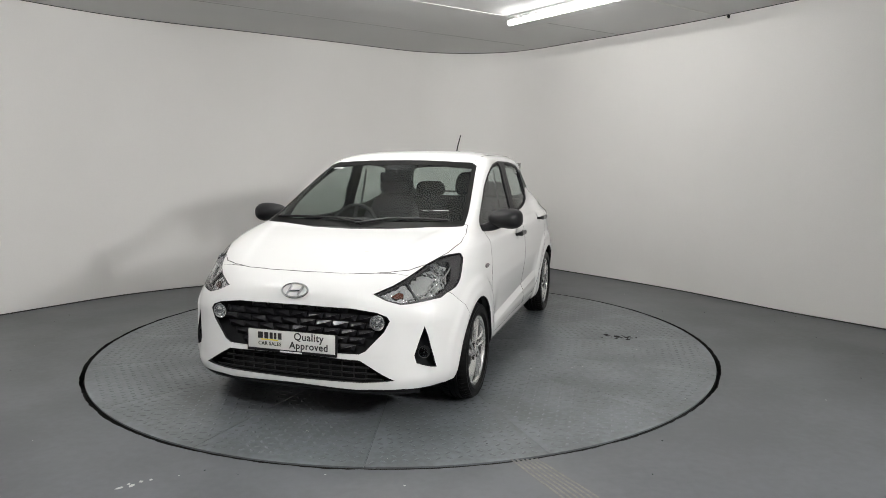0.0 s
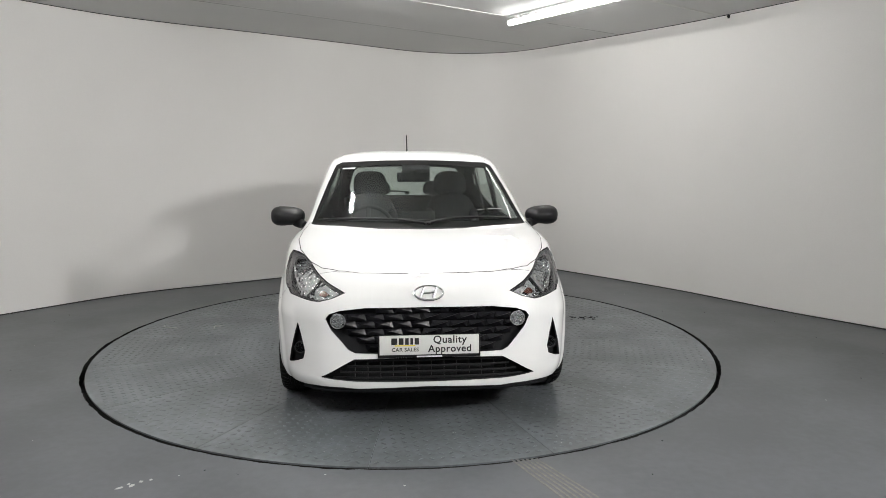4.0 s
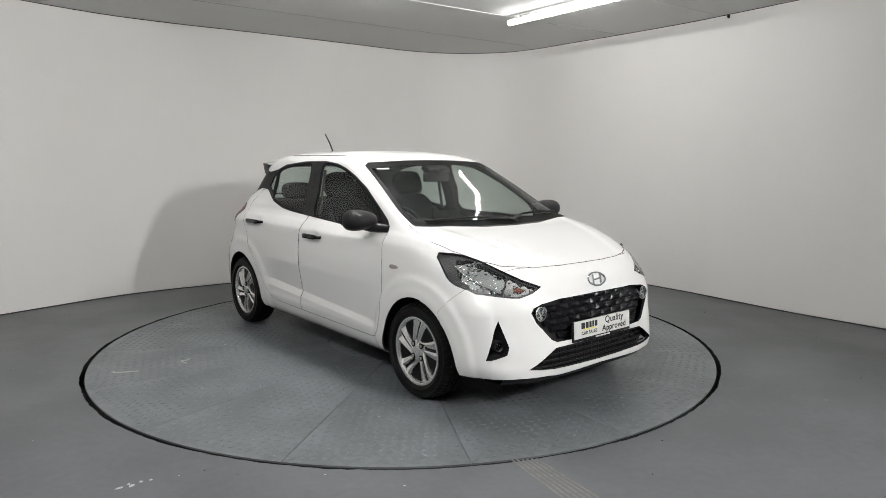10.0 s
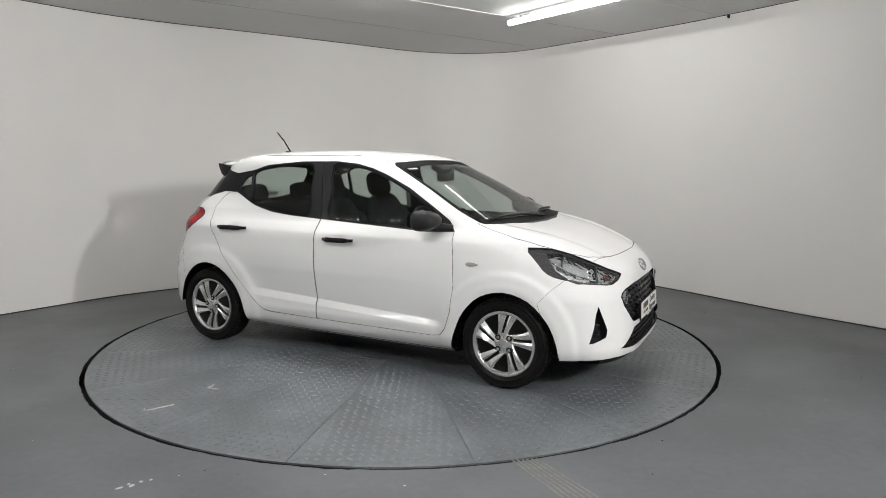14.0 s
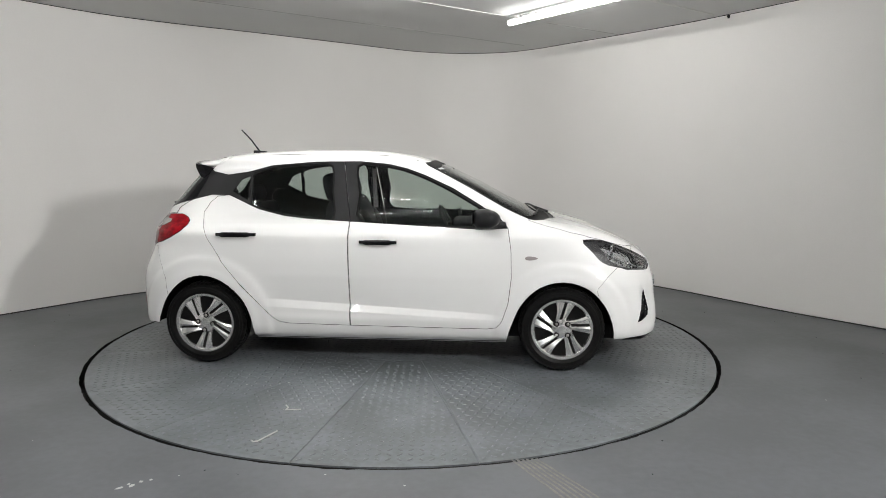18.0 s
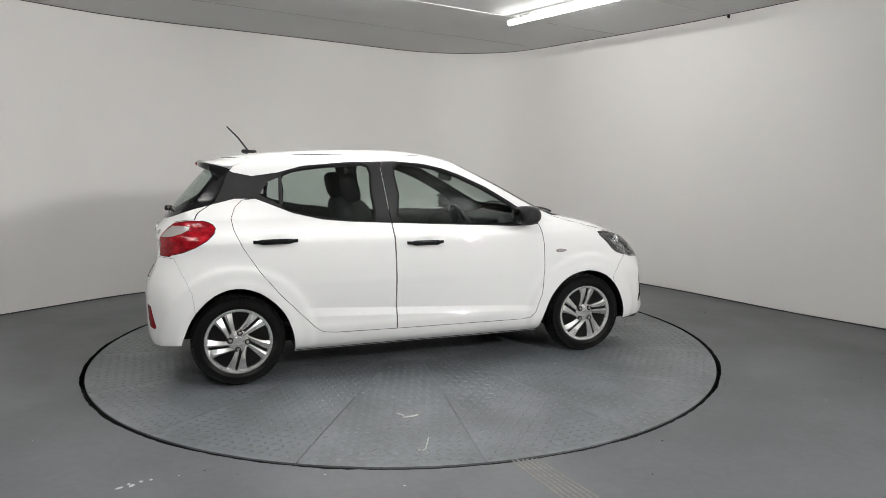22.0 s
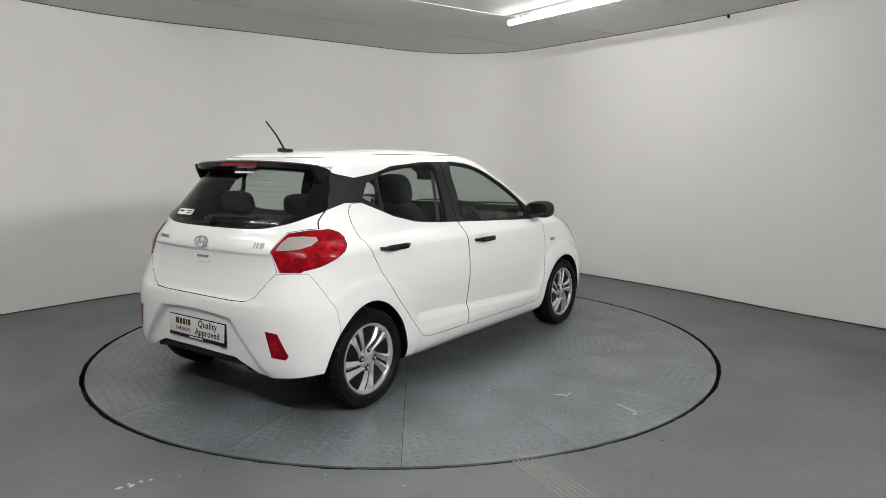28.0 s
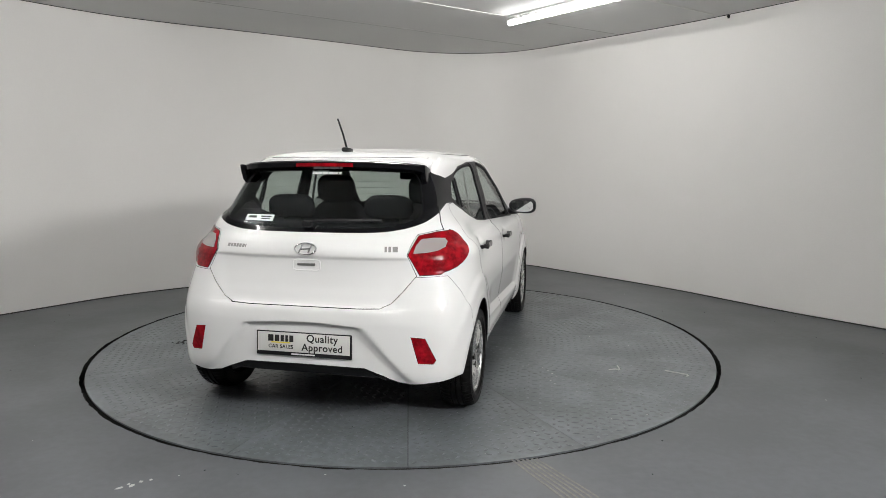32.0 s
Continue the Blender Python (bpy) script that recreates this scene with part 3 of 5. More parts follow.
REAR_EDGE = ((-0.3, 0.05), (-0.3, 0.338), (0.0, 0.338), (0.33, 0.335), (0.42, 0.302), (0.50, 0.268), (0.56, 0.258), (0.70, 0.266), (0.95, 0.30), (0.95, 0.05))
COWL = ((-0.3, 0.969), (0.0, 0.969), (0.30, 0.966), (0.57, 0.958), (0.655, 0.972), (0.672, 0.994), (0.35, 0.988), (0.0, 0.986), (-0.3, 0.986))
TAIL_CLEAR = ((0.560, 0.918), (0.566, 0.955), (0.585, 0.984), (0.640, 0.988), (0.685, 0.983), (0.700, 0.966), (0.700, 0.942), (0.672, 0.928), (0.620, 0.920))
LAMP_INNER = ((0.598, 0.735), (0.570, 0.764), (0.520, 0.736), (0.458, 0.709), (0.510, 0.684), (0.575, 0.668), (0.640, 0.677))
LAMP_AMBER = ((0.520, 0.702), (0.548, 0.722), (0.572, 0.716), (0.578, 0.694), (0.545, 0.690))
FRONT_DOOR = ((0.848, 0.945), (0.868, 0.80), (0.872, 0.62), (0.852, 0.45), (0.812, 0.33), (0.775, 0.287), (0.72, 0.277), (-0.200, 0.285), (-0.203, 0.60), (-0.210, 0.979), (0.162, 0.960), (0.659, 0.936))
REAR_DOOR = ((-0.218, 0.979), (-0.211, 0.60), (-0.208, 0.285), (-0.62, 0.292), (-0.690, 0.302), (-0.735, 0.330), (-0.82, 0.42), (-0.95, 0.56), (-1.07, 0.71), (-1.165, 0.86), (-1.215, 0.97), (-1.226, 1.035),
             (-1.20, 1.10), (-1.155, 1.140), (-1.075, 1.148), (-0.849, 1.055), (-0.667, 1.012), (-0.50, 0.995))
FRONT_BUMPER = ((1.30, 0.05), (1.38, 0.30), (1.455, 0.475), (1.43, 0.555), (1.50, 0.635), (1.60, 0.720), (1.70, 0.80), (2.2, 0.80), (2.2, 0.05))
REAR_BUMPER = ((-1.30, 0.05), (-1.38, 0.30), (-1.455, 0.475), (-1.47, 0.60), (-1.565, 0.800), (-2.2, 0.800), (-2.2, 0.05))


def beside(line, side):
    """The region on one side of a line drawn up the flank."""
    (xa, za), (xb, zb) = line[0], line[-1]
    return ((side, za + 0.05), (xa, za + 0.05)) + tuple(line) + ((xb, zb - 0.05), (side, zb - 0.05))


def ribbon(line, half):
    """A narrow band along a line drawn on the flank."""
    left, right = [], []
    for i in range(len(line)):
        a, b = np.array(line[max(i - 1, 0)]), np.array(line[min(i + 1, len(line) - 1)])
        d = (b - a) / np.linalg.norm(b - a)
        n = np.array((-d[1], d[0])) * half
        left.append(tuple(np.array(line[i]) + n))
        right.append(tuple(np.array(line[i]) - n))
    return left + right[::-1]


def panel_mesh(name, faces, finder, thick, parent, materials, offset=0.0, mirror="both", label=""):
    """A panel as thick sheet: outer skin with the skin's own normals, inner skin, and rim."""
    co, polys, mats, corner = [], [], [], []
    signs = {"both": (1, -1), "left": (1,), "right": (-1,)}[mirror]
    centre = {}
    for s in signs:
        verts, count = {}, {}
        for f in faces:
            loop = list(f.verts)
            for v in loop:
                if v in verts:
                    continue
                n = finder(v.co)
                on_centre = mirror == "both" and v.co.y < 1e-5
                if on_centre and v in centre:
                    verts[v] = (centre[v], n)
                    continue
                verts[v] = (len(co), n)
                if on_centre:
                    centre[v] = len(co)
                p = v.co + n * offset
                for q in (p, p - n * thick):
                    co.append((q.x, q.y * s, q.z))
            for a, b in zip(loop, loop[1:] + loop[:1]):
                count.setdefault((a, b) if a.index < b.index else (b, a), []).append((a, b))
            out = [(verts[v][0], Vector((verts[v][1].x, verts[v][1].y * s, verts[v][1].z))) for v in loop]
            inn = [(k + 1, -n) for k, n in out][::-1]
            for face in (out, inn):
                face = face if s > 0 else face[::-1]
                polys.append([k for k, n in face])
                corner += [n for k, n in face]
            mats += [0, 1]
        for (a, b), uses in count.items():
            if len(uses) == 1 and not (mirror == "both" and a.co.y < 1e-5 and b.co.y < 1e-5):
                a, b = uses[0]
                ka, kb = verts[a][0], verts[b][0]
                na = verts[a][1]
                out = (b.co - a.co).cross(na).normalized()
                out.y *= s
                quad = [ka, ka + 1, kb + 1, kb]
                polys.append(quad if s > 0 else quad[::-1])
                corner += [out] * 4
                mats.append(1)
    me = bpy.data.meshes.new(name)
    me.from_pydata(co, [], polys)
    for m in materials:
        me.materials.append(m)
    me.polygons.foreach_set("material_index", mats)
    me.update()
    me.shade_smooth()
    me.normals_split_custom_set([tuple(n) for n in corner])
    ob = new(name, me)
    ob.parent = parent
    return tagged(ob, label) if label else ob


def build_skin(car):
    bm = skin_grid()
    from_mesh = bm.copy()
    from_mesh.faces.ensure_lookup_table()
    for v in from_mesh.verts:
        if v.co.y < 1e-5:
            n = v.normal.copy()
            n.y = 0
            v.normal = n.normalized()
    smooth_normal = {f.index: ([v.co.copy() for v in f.verts], [v.normal.copy() for v in f.verts]) for f in from_mesh.faces}
    tree = BVHTree.FromBMesh(from_mesh)
    known = {}

    def finder(co):
        key = (round(co.x, 5), round(co.y, 5), round(co.z, 5))
        if key not in known:
            place, flat, k, d = tree.find_nearest(co)
            corners, normals = smooth_normal[k]
            w = poly_3d_calc(corners, place)
            known[key] = sum((n * a for n, a in zip(normals, w)), Vector()).normalized()
        return known[key]

    layer = bm.faces.layers.int.new("panel")
    ids = {"shell": 0, "gap": 1}
    cut = lambda *a, **k: claim(bm, layer, ids, *a, **k)
    cut("hole", "side", ARCH_F)
    cut("hole", "side", ARCH_R)
    cut("screen", "front", SCREEN)
    cut("screen_glass", "front", SCREEN_GLASS, of=("screen",))
    cut("black", "side", SIDE_BLACK, of=("shell",))
    cut("headlamp", "front", HEADLAMP, gap=0.004)
    cut("shell", "side", beside(HEADLAMP_EDGE, 0.0), of=("headlamp", "gap"))
    cut("gap", "side", ribbon(HEADLAMP_EDGE[1:-1], 0.002), of=("headlamp", "shell"))
    cut("tail_lamp", "rear", TAIL_LAMP, gap=0.003)
    cut("shell", "side", beside(TAIL_EDGE, -1.0), of=("tail_lamp", "gap"))
    cut("gap", "side", ribbon(TAIL_EDGE[1:-1], 0.0018), of=("tail_lamp", "shell"))
    cut("tailgate", "rear", TAILGATE, of=("shell",), gap=0.003)
    cut("gate_black", "rear", TAILGATE, of=("black",))
    cut("back_glass", "rear", BACK_GLASS, of=("gate_black",))
    cut("seal", "side", grown([tuple(p) for p in FRONT_GLASS], 0.013), of=("black",))
    cut("seal", "side", grown([tuple(p) for p in REAR_GLASS], 0.013), of=("black",))
    cut("front_glass", "side", FRONT_GLASS, of=("seal",))
    cut("rear_glass", "side", REAR_GLASS, of=("seal",))
    cut("gap", "side", ((-0.2150, 0.970), (-0.2080, 0.970), (-0.2650, 1.390), (-0.2720, 1.390)), of=("black",))
    cut("quarter_glass", "side", QUARTER_GLASS, of=("black",))
    cut("bonnet", "top", BONNET, gap=0.0035)
    cut("hole", "front", GRILLE)
    cut("hole", "front", LOWER_GRILLE)
    cut("hole", "front", FOG_SCOOP)
    cut("hole", "nose", FRONT_EDGE)
    cut("hole", "rear", REAR_EDGE)
    cut("cowl", "front", COWL)
    cut("tail_clear", "rear", TAIL_CLEAR, of=("tail_lamp",))
    cut("reflector", "rear", REFLECTOR, gap=0.002)
    cut("front_door", "side", FRONT_DOOR, gap=0.0035)
    cut("rear_door", "side", REAR_DOOR, of=("shell",), gap=0.0035)
    cut("lamp_bright", "front", LAMP_BRIGHT, of=("headlamp",))
    cut("lamp_inner", "front", LAMP_INNER, of=("headlamp",))
    cut("lamp_amber", "front", LAMP_AMBER, of=("lamp_inner",))
    cut("front_bumper", "side", FRONT_BUMPER, gap=0.0018)
    cut("rear_bumper", "side", REAR_BUMPER, gap=0.0018)
    bm.verts.index_update()
    name_of = {v: k for k, v in ids.items()}
    groups = {}
    for f in bm.faces:
        groups.setdefault(name_of[f[layer]], []).append(f)
    paint = (WHITE_PAINT, CABIN)
    made = {}

    def panel(name, group, mats, mirror="both", thick=0.014, offset=0.0, label="", parent=car):
        faces = [f for g in group.split("+") for f in groups[g]]
        made[(name, mirror)] = ob = panel_mesh(name, faces, finder, thick, parent, mats, offset, mirror, label)
        return ob

    panel("body_shell", "shell", paint)
    panel("bonnet", "bonnet", paint)
    panel("tailgate", "tailgate", paint)
    panel("front_bumper", "front_bumper", paint)
    panel("rear_bumper", "rear_bumper", paint)
    panel("cowl", "cowl", (BLACK_TRIM, CABIN), offset=-0.004, label="black plastic cowl below the windscreen")
    panel("windscreen_border", "screen", (SEAL, CABIN), thick=0.006, offset=-0.003)
    panel("windscreen", "screen_glass", (GLASS, GLASS), thick=0.005, offset=-0.003, label="clear laminated windscreen").visible_shadow = False
    panel("tailgate_surround", "gate_black", (BLACK_GLASS, CABIN), offset=-0.002, label="black printed border of the rear window")
    panel("rear_window", "back_glass", (GLASS, GLASS), thick=0.005, offset=-0.002, label="tinted rear window").visible_shadow = False
    for side in ("left", "right"):
        panel("window_surround", "black", (BLACK_TRIM, CABIN), side, offset=-0.003, label="black window frames and pillar trim")
        panel("window_seal", "seal", (SEAL, CABIN), side, thick=0.010, offset=-0.007, label="black rubber window seals")
        door = panel("front_door", "front_door", paint, side)
        panel("door_glass", "front_glass", (GLASS, GLASS), side, thick=0.004, offset=-0.010, label="tinted door window", parent=door).visible_shadow = False
        door = panel("rear_door", "rear_door", paint, side)
        panel("door_glass", "rear_glass", (GLASS, GLASS), side, thick=0.004, offset=-0.010, label="tinted door window", parent=door).visible_shadow = False
        panel("quarter_glass", "quarter_glass", (GLASS, GLASS), side, thick=0.004, offset=-0.008, parent=door).visible_shadow = False
        panel("headlamp", "headlamp+lamp_bright+lamp_inner+lamp_amber", (CLEAR, CLEAR), side, thick=0.004, label="clear headlamp lens over a dark chrome-lined housing").visible_shadow = False
        panel("headlamp_housing", "headlamp", (BEZEL, CABIN), side, thick=0.02, offset=-0.014, label="dark headlamp housing")
        panel("headlamp_bowl", "lamp_bright", (CHROME_FACET, CABIN), side, thick=0.01, offset=-0.034, label="bright faceted headlamp bowl")
        panel("indicator_plate", "lamp_inner", (CHROME_FACET, CABIN), side, thick=0.01, offset=-0.026, label="bright indicator reflector plate")
        panel("indicator_amber", "lamp_amber", (AMBER, CABIN), side, thick=0.01, offset=-0.018, label="amber indicator cover")
        lamp = panel("tail_lamp", "tail_lamp", (RED_LENS, CABIN), side, thick=0.02, offset=0.003, label="red and clear tail lamp")
        panel("clear_section", "tail_clear", (CLEAR_PLASTIC, CABIN), side, thick=0.02, offset=0.005, label="clear reversing lamp section", parent=lamp)
        panel("rear_reflector", "reflector", (RED_LENS, RED_LENS), side, thick=0.01, offset=0.001, label="red rear reflector")
    bm.free()
    from_mesh.free()
    return made, tree


def facet_chrome():
    m, p = shader("reflector_chrome", (0.80, 0.81, 0.82), 0.10, 1.0)
    n, link = m.node_tree.nodes, m.node_tree.links.new
    at, cells, rise = n.new("ShaderNodeTexCoord"), n.new("ShaderNodeTexVoronoi"), n.new("ShaderNodeBump")
    cells.inputs["Scale"].default_value = 42
    rise.inputs["Strength"].default_value, rise.inputs["Distance"].default_value = 0.8, 0.010
    link(at.outputs["Object"], cells.inputs["Vector"])
    link(cells.outputs["Distance"], rise.inputs["Height"])
    link(rise.outputs["Normal"], p.inputs["Normal"])
    return m


CHROME_FACET = facet_chrome()


SEAL = shader("black_window_rubber", (0.004, 0.004, 0.004), 0.6, 0.0, Specular_IOR_Level=0.1)[0]
AMBER = shader("amber_cover", (0.085, 0.032, 0.022), 0.25, 0.0, Coat_Weight=1.0)[0]


class Skin:
    """Finds places on the car's skin from one side, and the outward normal there."""

    def __init__(self, tree):
        self.tree = tree

    def at(self, view, a, b):
        start, way = {"side": (Vector((a, 3, b)), Vector((0, -1, 0))), "front": (Vector((3, abs(a), b)), Vector((-1, 0, 0))),
                      "rear": (Vector((-3, abs(a), b)), Vector((1, 0, 0))), "top": (Vector((a, abs(b), 3)), Vector((0, 0, -1)))}[view]
        p, n, k, d = self.tree.ray_cast(start, way)
        p, n = (p, n) if p is not None else (start + way * 2, -way)
        if n.dot(way) > 0:
            n = -n
        s = {"front": a, "rear": a, "top": b}.get(view, 1)
        if s < 0:
            p, n = Vector((p.x, -p.y, p.z)), Vector((n.x, -n.y, n.z))
        return p, n

    def plane(self, view, a, b, lift=0.0, up=(0, 0, 1)):
        """A pose on the skin: local z outwards, local y as near up as can be."""
        p, n = self.at(view, a, b)
        x = Vector(up).cross(n).normalized()
        return Matrix.Translation(p + n * lift) @ Matrix((x, n.cross(x), n)).transposed().to_4x4()


def flip(m, s):
    """The same pose on the other flank, still right-handed."""
    if s > 0:
        return m
    k = Matrix.Diagonal((1, -1, 1, 1))
    return k @ m @ Matrix.Diagonal((-1, 1, 1, 1))


def letters(text, size, place, material, parent, name="lettering"):
    data = bpy.data.curves.new(name, "FONT")
    data.body, data.size, data.align_x, data.align_y, data.extrude = text, size, "CENTER", "CENTER", 0.0006
    data.space_character = 1.08
    data.offset = size * 0.018
    ob = bpy.data.objects.new(name, data)
    scene.collection.objects.link(ob)
    me = bpy.data.meshes.new_from_object(ob.evaluated_get(bpy.context.evaluated_depsgraph_get()))
    bpy.data.objects.remove(ob)
    me.transform(place)
    me.materials.clear()
    me.materials.append(material)
    out = new(name, me)
    out.parent = parent
    return out


INK = shader("black_print", (0.01, 0.01, 0.01), 0.5)[0]
YELLOW = shader("yellow_print", (0.75, 0.62, 0.05), 0.5)[0]
DIM_PRINT = shader("pale_grey_print", (0.30, 0.30, 0.30), 0.5)[0]
WHITE_PRINT = shader("white_print", (0.75, 0.75, 0.75), 0.5)[0]
PLATE = worn("pale_plate_board", (0.66, 0.66, 0.64), (0.60, 0.60, 0.58), (0.35, 0.45), 9, 200, 0.03, depth=0.0005)
MIRROR = shader("mirror_glass", (0.85, 0.87, 0.87), 0.02, 1.0)[0]
STEEL = worn("worn_steel", (0.32, 0.32, 0.32), (0.22, 0.21, 0.20), (0.35, 0.5), 20, 200, 0.1, 0.8, depth=0.001)


def bars_for(word_widths, height, place, material, parent, name):
    """A row of plain bars where a name stands."""
    bm = bmesh.new()
    total = sum(word_widths) + 0.25 * height * (len(word_widths) - 1)
    x = -total / 2
    for w in word_widths:
        box((w, height, 0.0012), (x + w / 2, 0, 0.0006), into=bm)
        x += w + 0.25 * height
    bmesh.ops.transform(bm, matrix=place, verts=bm.verts)
    return part(name, bm, material, parent, smooth=False)


def build_plate(name, place, car, framed):
    """The dealer's board in the plate holder; local z outwards, local y up."""
    holder = part(name, box((0.530, 0.128 if framed else 0.118, 0.014), (0, -0.006, 0), 0.005), BLACK_TRIM, car, "black holder with a pale dealer board")
    holder.matrix_basis = place
    part("board", box((0.512, 0.100, 0.004), (0, 0.002, 0.0085), 0.001), PLATE, holder, "pale dealer board with black print")
    up = pose(0, 0, 0.0108)
    bars_for((0.030, 0.024, 0.018, 0.014, 0.022), 0.034, up @ pose(-0.125, 0.022, 0), INK, holder, "brand_mark")
    bars_for((0.105,), 0.006, up @ pose(-0.125, 0.000, 0), YELLOW, holder, "brand_underline")
    letters("CAR SALES", 0.027, up @ pose(-0.125, -0.022, 0), INK, holder)
    letters("Quality", 0.054, up @ pose(0.105, 0.027, 0), INK, holder)
    letters("Approved", 0.052, up @ pose(0.105, -0.020, 0), INK, holder)
    bars_for((0.045, 0.026, 0.056), 0.0075, up @ pose(0, -0.0585, -0.0035), WHITE_PRINT, holder, "dealer_name_bars")
    return holder


def build_badge(name, place, width, car):
    """An oval chrome ring with slanting bars in it."""
    bm = bmesh.new()
    a, b = width / 2, width * 0.26
    ring = [(a * math.cos(t), b * math.sin(t), 0.004) for t in np.linspace(0, 2 * math.pi, 49)]
    tube(ring, width * 0.036, 8, bm)
    for x in (-0.22, 0.22):
        tube([(x * width - 0.07 * width, -b * 0.72, 0.004), (x * width + 0.07 * width, b * 0.72, 0.004)], width * 0.042, 6, bm)
    tube([(-0.2 * width, -0.02 * width, 0.004), (0.2 * width, 0.02 * width, 0.004)], width * 0.036, 6, bm)
    bmesh.ops.transform(bm, matrix=place, verts=bm.verts)
    return part(name, bm, CHROME, car, "oval chrome badge")


def build_wheel_meshes():
    """Tyre, rim, cover and nuts, facing local +y."""
    tyre = lathe(((0.194, 0.058), (0.203, 0.078), (0.212, 0.084), (0.222, 0.0872), (0.224, 0.0890), (0.235, 0.0885), (0.246, 0.0880), (0.248, 0.0862), (0.258, 0.086), (0.264, 0.0875), (0.272, 0.078), (0.2795, 0.064), (0.283, 0.050),
                  (0.2835, 0.042), (0.277, 0.040), (0.277, 0.034), (0.2838, 0.032), (0.2840, 0.014), (0.277, 0.012), (0.277, 0.004), (0.2840, 0.002),
                  (0.2840, -0.016), (0.277, -0.018), (0.277, -0.026), (0.2838, -0.028), (0.283, -0.050), (0.2795, -0.064), (0.264, -0.086), (0.235, -0.0885), (0.203, -0.078), (0.19, -0.05)), 180)
    # shoulder blocks with open grooves between them
    for v in tyre.verts:
        r = math.hypot(v.co.x, v.co.z)
        turn = math.atan2(v.co.z, v.co.x) / (2 * math.pi) * 60 % 1
        if r > 0.266 and abs(v.co.y) > 0.041 and turn < 0.34:
            v.co.x *= (r - 0.005) / r
            v.co.z *= (r - 0.005) / r
    rim = lathe(((0.0, 0.018), (0.10, 0.022), (0.165, 0.016), (0.186, 0.045), (0.198, 0.074), (0.206, 0.080), (0.208, 0.072), (0.197, 0.050), (0.194, -0.05), (0.0, -0.05)), 72)
    disc = lathe(((0.0, 0.030), (0.118, 0.030), (0.120, 0.026), (0.120, 0.018), (0.0, 0.018)), 48)
    cover = lathe(((0.179, 0.052), (0.181, 0.066), (0.187, 0.075), (0.198, 0.0785), (0.2045, 0.077), (0.2055, 0.070), (0.199, 0.060), (0.190, 0.048)), 72, closed=True)
    hub = lathe(((0.0, 0.0745), (0.026, 0.0745), (0.029, 0.0715), (0.050, 0.069), (0.066, 0.063), (0.070, 0.052), (0.06, 0.045), (0.0, 0.045)), 40)
    spokes = []
    # a pair of blades: each (start, end) of its two long edges, across the spoke
    for edges in (((-0.002, -0.032), (0.0225, 0.0255)), ((0.0345, 0.0395), (0.060, 0.101))):
        bm = bmesh.new()
        rows = []
        (a0, a1), (b0, b1) = edges
        for i in range(9):
            s = i / 8
            lo, hi = a0 + (a1 - a0) * s ** 1.9, b0 + (b1 - b0) * s ** 1.9
            mid = (lo + hi) / 2
            h = 0.066 + 0.010 * math.sin(math.pi * min(s * 0.9, 1)) - 0.001 * s
            row = []
            crest = mid + (hi - lo) * 0.18
            for y, dh in ((lo, -0.026), (lo + 0.0022, -0.010), (crest, 0.0030), (hi - 0.0022, -0.004), (hi, -0.026)):
                far = math.sqrt(0.192 ** 2 - y ** 2)
                row.append(bm.verts.new((-(0.012 + (far - 0.012) * s), h + dh, y)))
            rows.append(row)
        for a, b in zip(rows, rows[1:]):
            for i in range(4):
                bm.faces.new((a[i], a[i + 1], b[i + 1], b[i]))
        bmesh.ops.recalc_face_normals(bm, faces=bm.faces)
        if sum(f.normal.y for f in bm.faces) < 0:
            bmesh.ops.reverse_faces(bm, faces=bm.faces)
        spokes.append(bm)
    nut = lathe(((0.0, 0.0765), (0.006, 0.0770), (0.0100, 0.0745), (0.0110, 0.062), (0.0, 0.060)), 6)
    well = lathe(((0.0, 0.0725), (0.0165, 0.0725), (0.0180, 0.0710), (0.0175, 0.060), (0.0, 0.06)), 16)
    return tyre, rim, disc, cover, hub, spokes, nut, well


def build_wheels(car):
    tyre, rim, disc, cover, hub, spokes, nut, well = build_wheel_meshes()
    first = None
    for name, sx, sy in (("front_wheel", 1, 1), ("front_wheel", 1, -1), ("rear_wheel", -1, 1), ("rear_wheel", -1, -1)):
        wheel = new(name)
        wheel.parent = car
        wheel.matrix_basis = pose(sx * WHEEL_X, sy * WHEEL_Y, WHEEL_Z, 0, {1: 0, -1: 37}[sx], 0 if sy > 0 else 180)
        if first is None:
            first = wheel
            part("tyre", tyre, RUBBER, wheel, "black rubber tyre")
            part("rim", rim, METAL_DARK, wheel, "dark steel rim")
            part("brake_disc", disc, METAL_DARK, wheel)
            part("cover_ring", cover, SILVER, wheel, "silver outer ring of the wheel cover")
            part("cover_hub", hub, SILVER, wheel, "silver hub of the wheel cover")
            for bm in spokes:
                blade = part("spoke", bm, SILVER, wheel)
                for k in range(1, 5):
                    ob = new("spoke", blade.data)
                    ob.parent = wheel
                    ob.rotation_euler = (0, math.radians(72 * k), 0)
            for k in range(4):
                a = math.radians(45 + 90 * k)
                for kind, bm, mat in (("nut_well", well, DARK), ("wheel_nut", nut, STEEL)):
                    data = bpy.data.meshes.get(kind)
                    if data is None:
                        ob = part(kind, bm, mat, wheel)
                        ob.data.name = kind
                    else:
                        ob = new(kind, data)
                        ob.parent = wheel
                    ob.location = (0.052 * math.cos(a), 0.001 if kind == "wheel_nut" else 0, 0.052 * math.sin(a))
        else:
            for o in first.children:
                c = o.copy()
                scene.collection.objects.link(c)
                c.parent = wheel


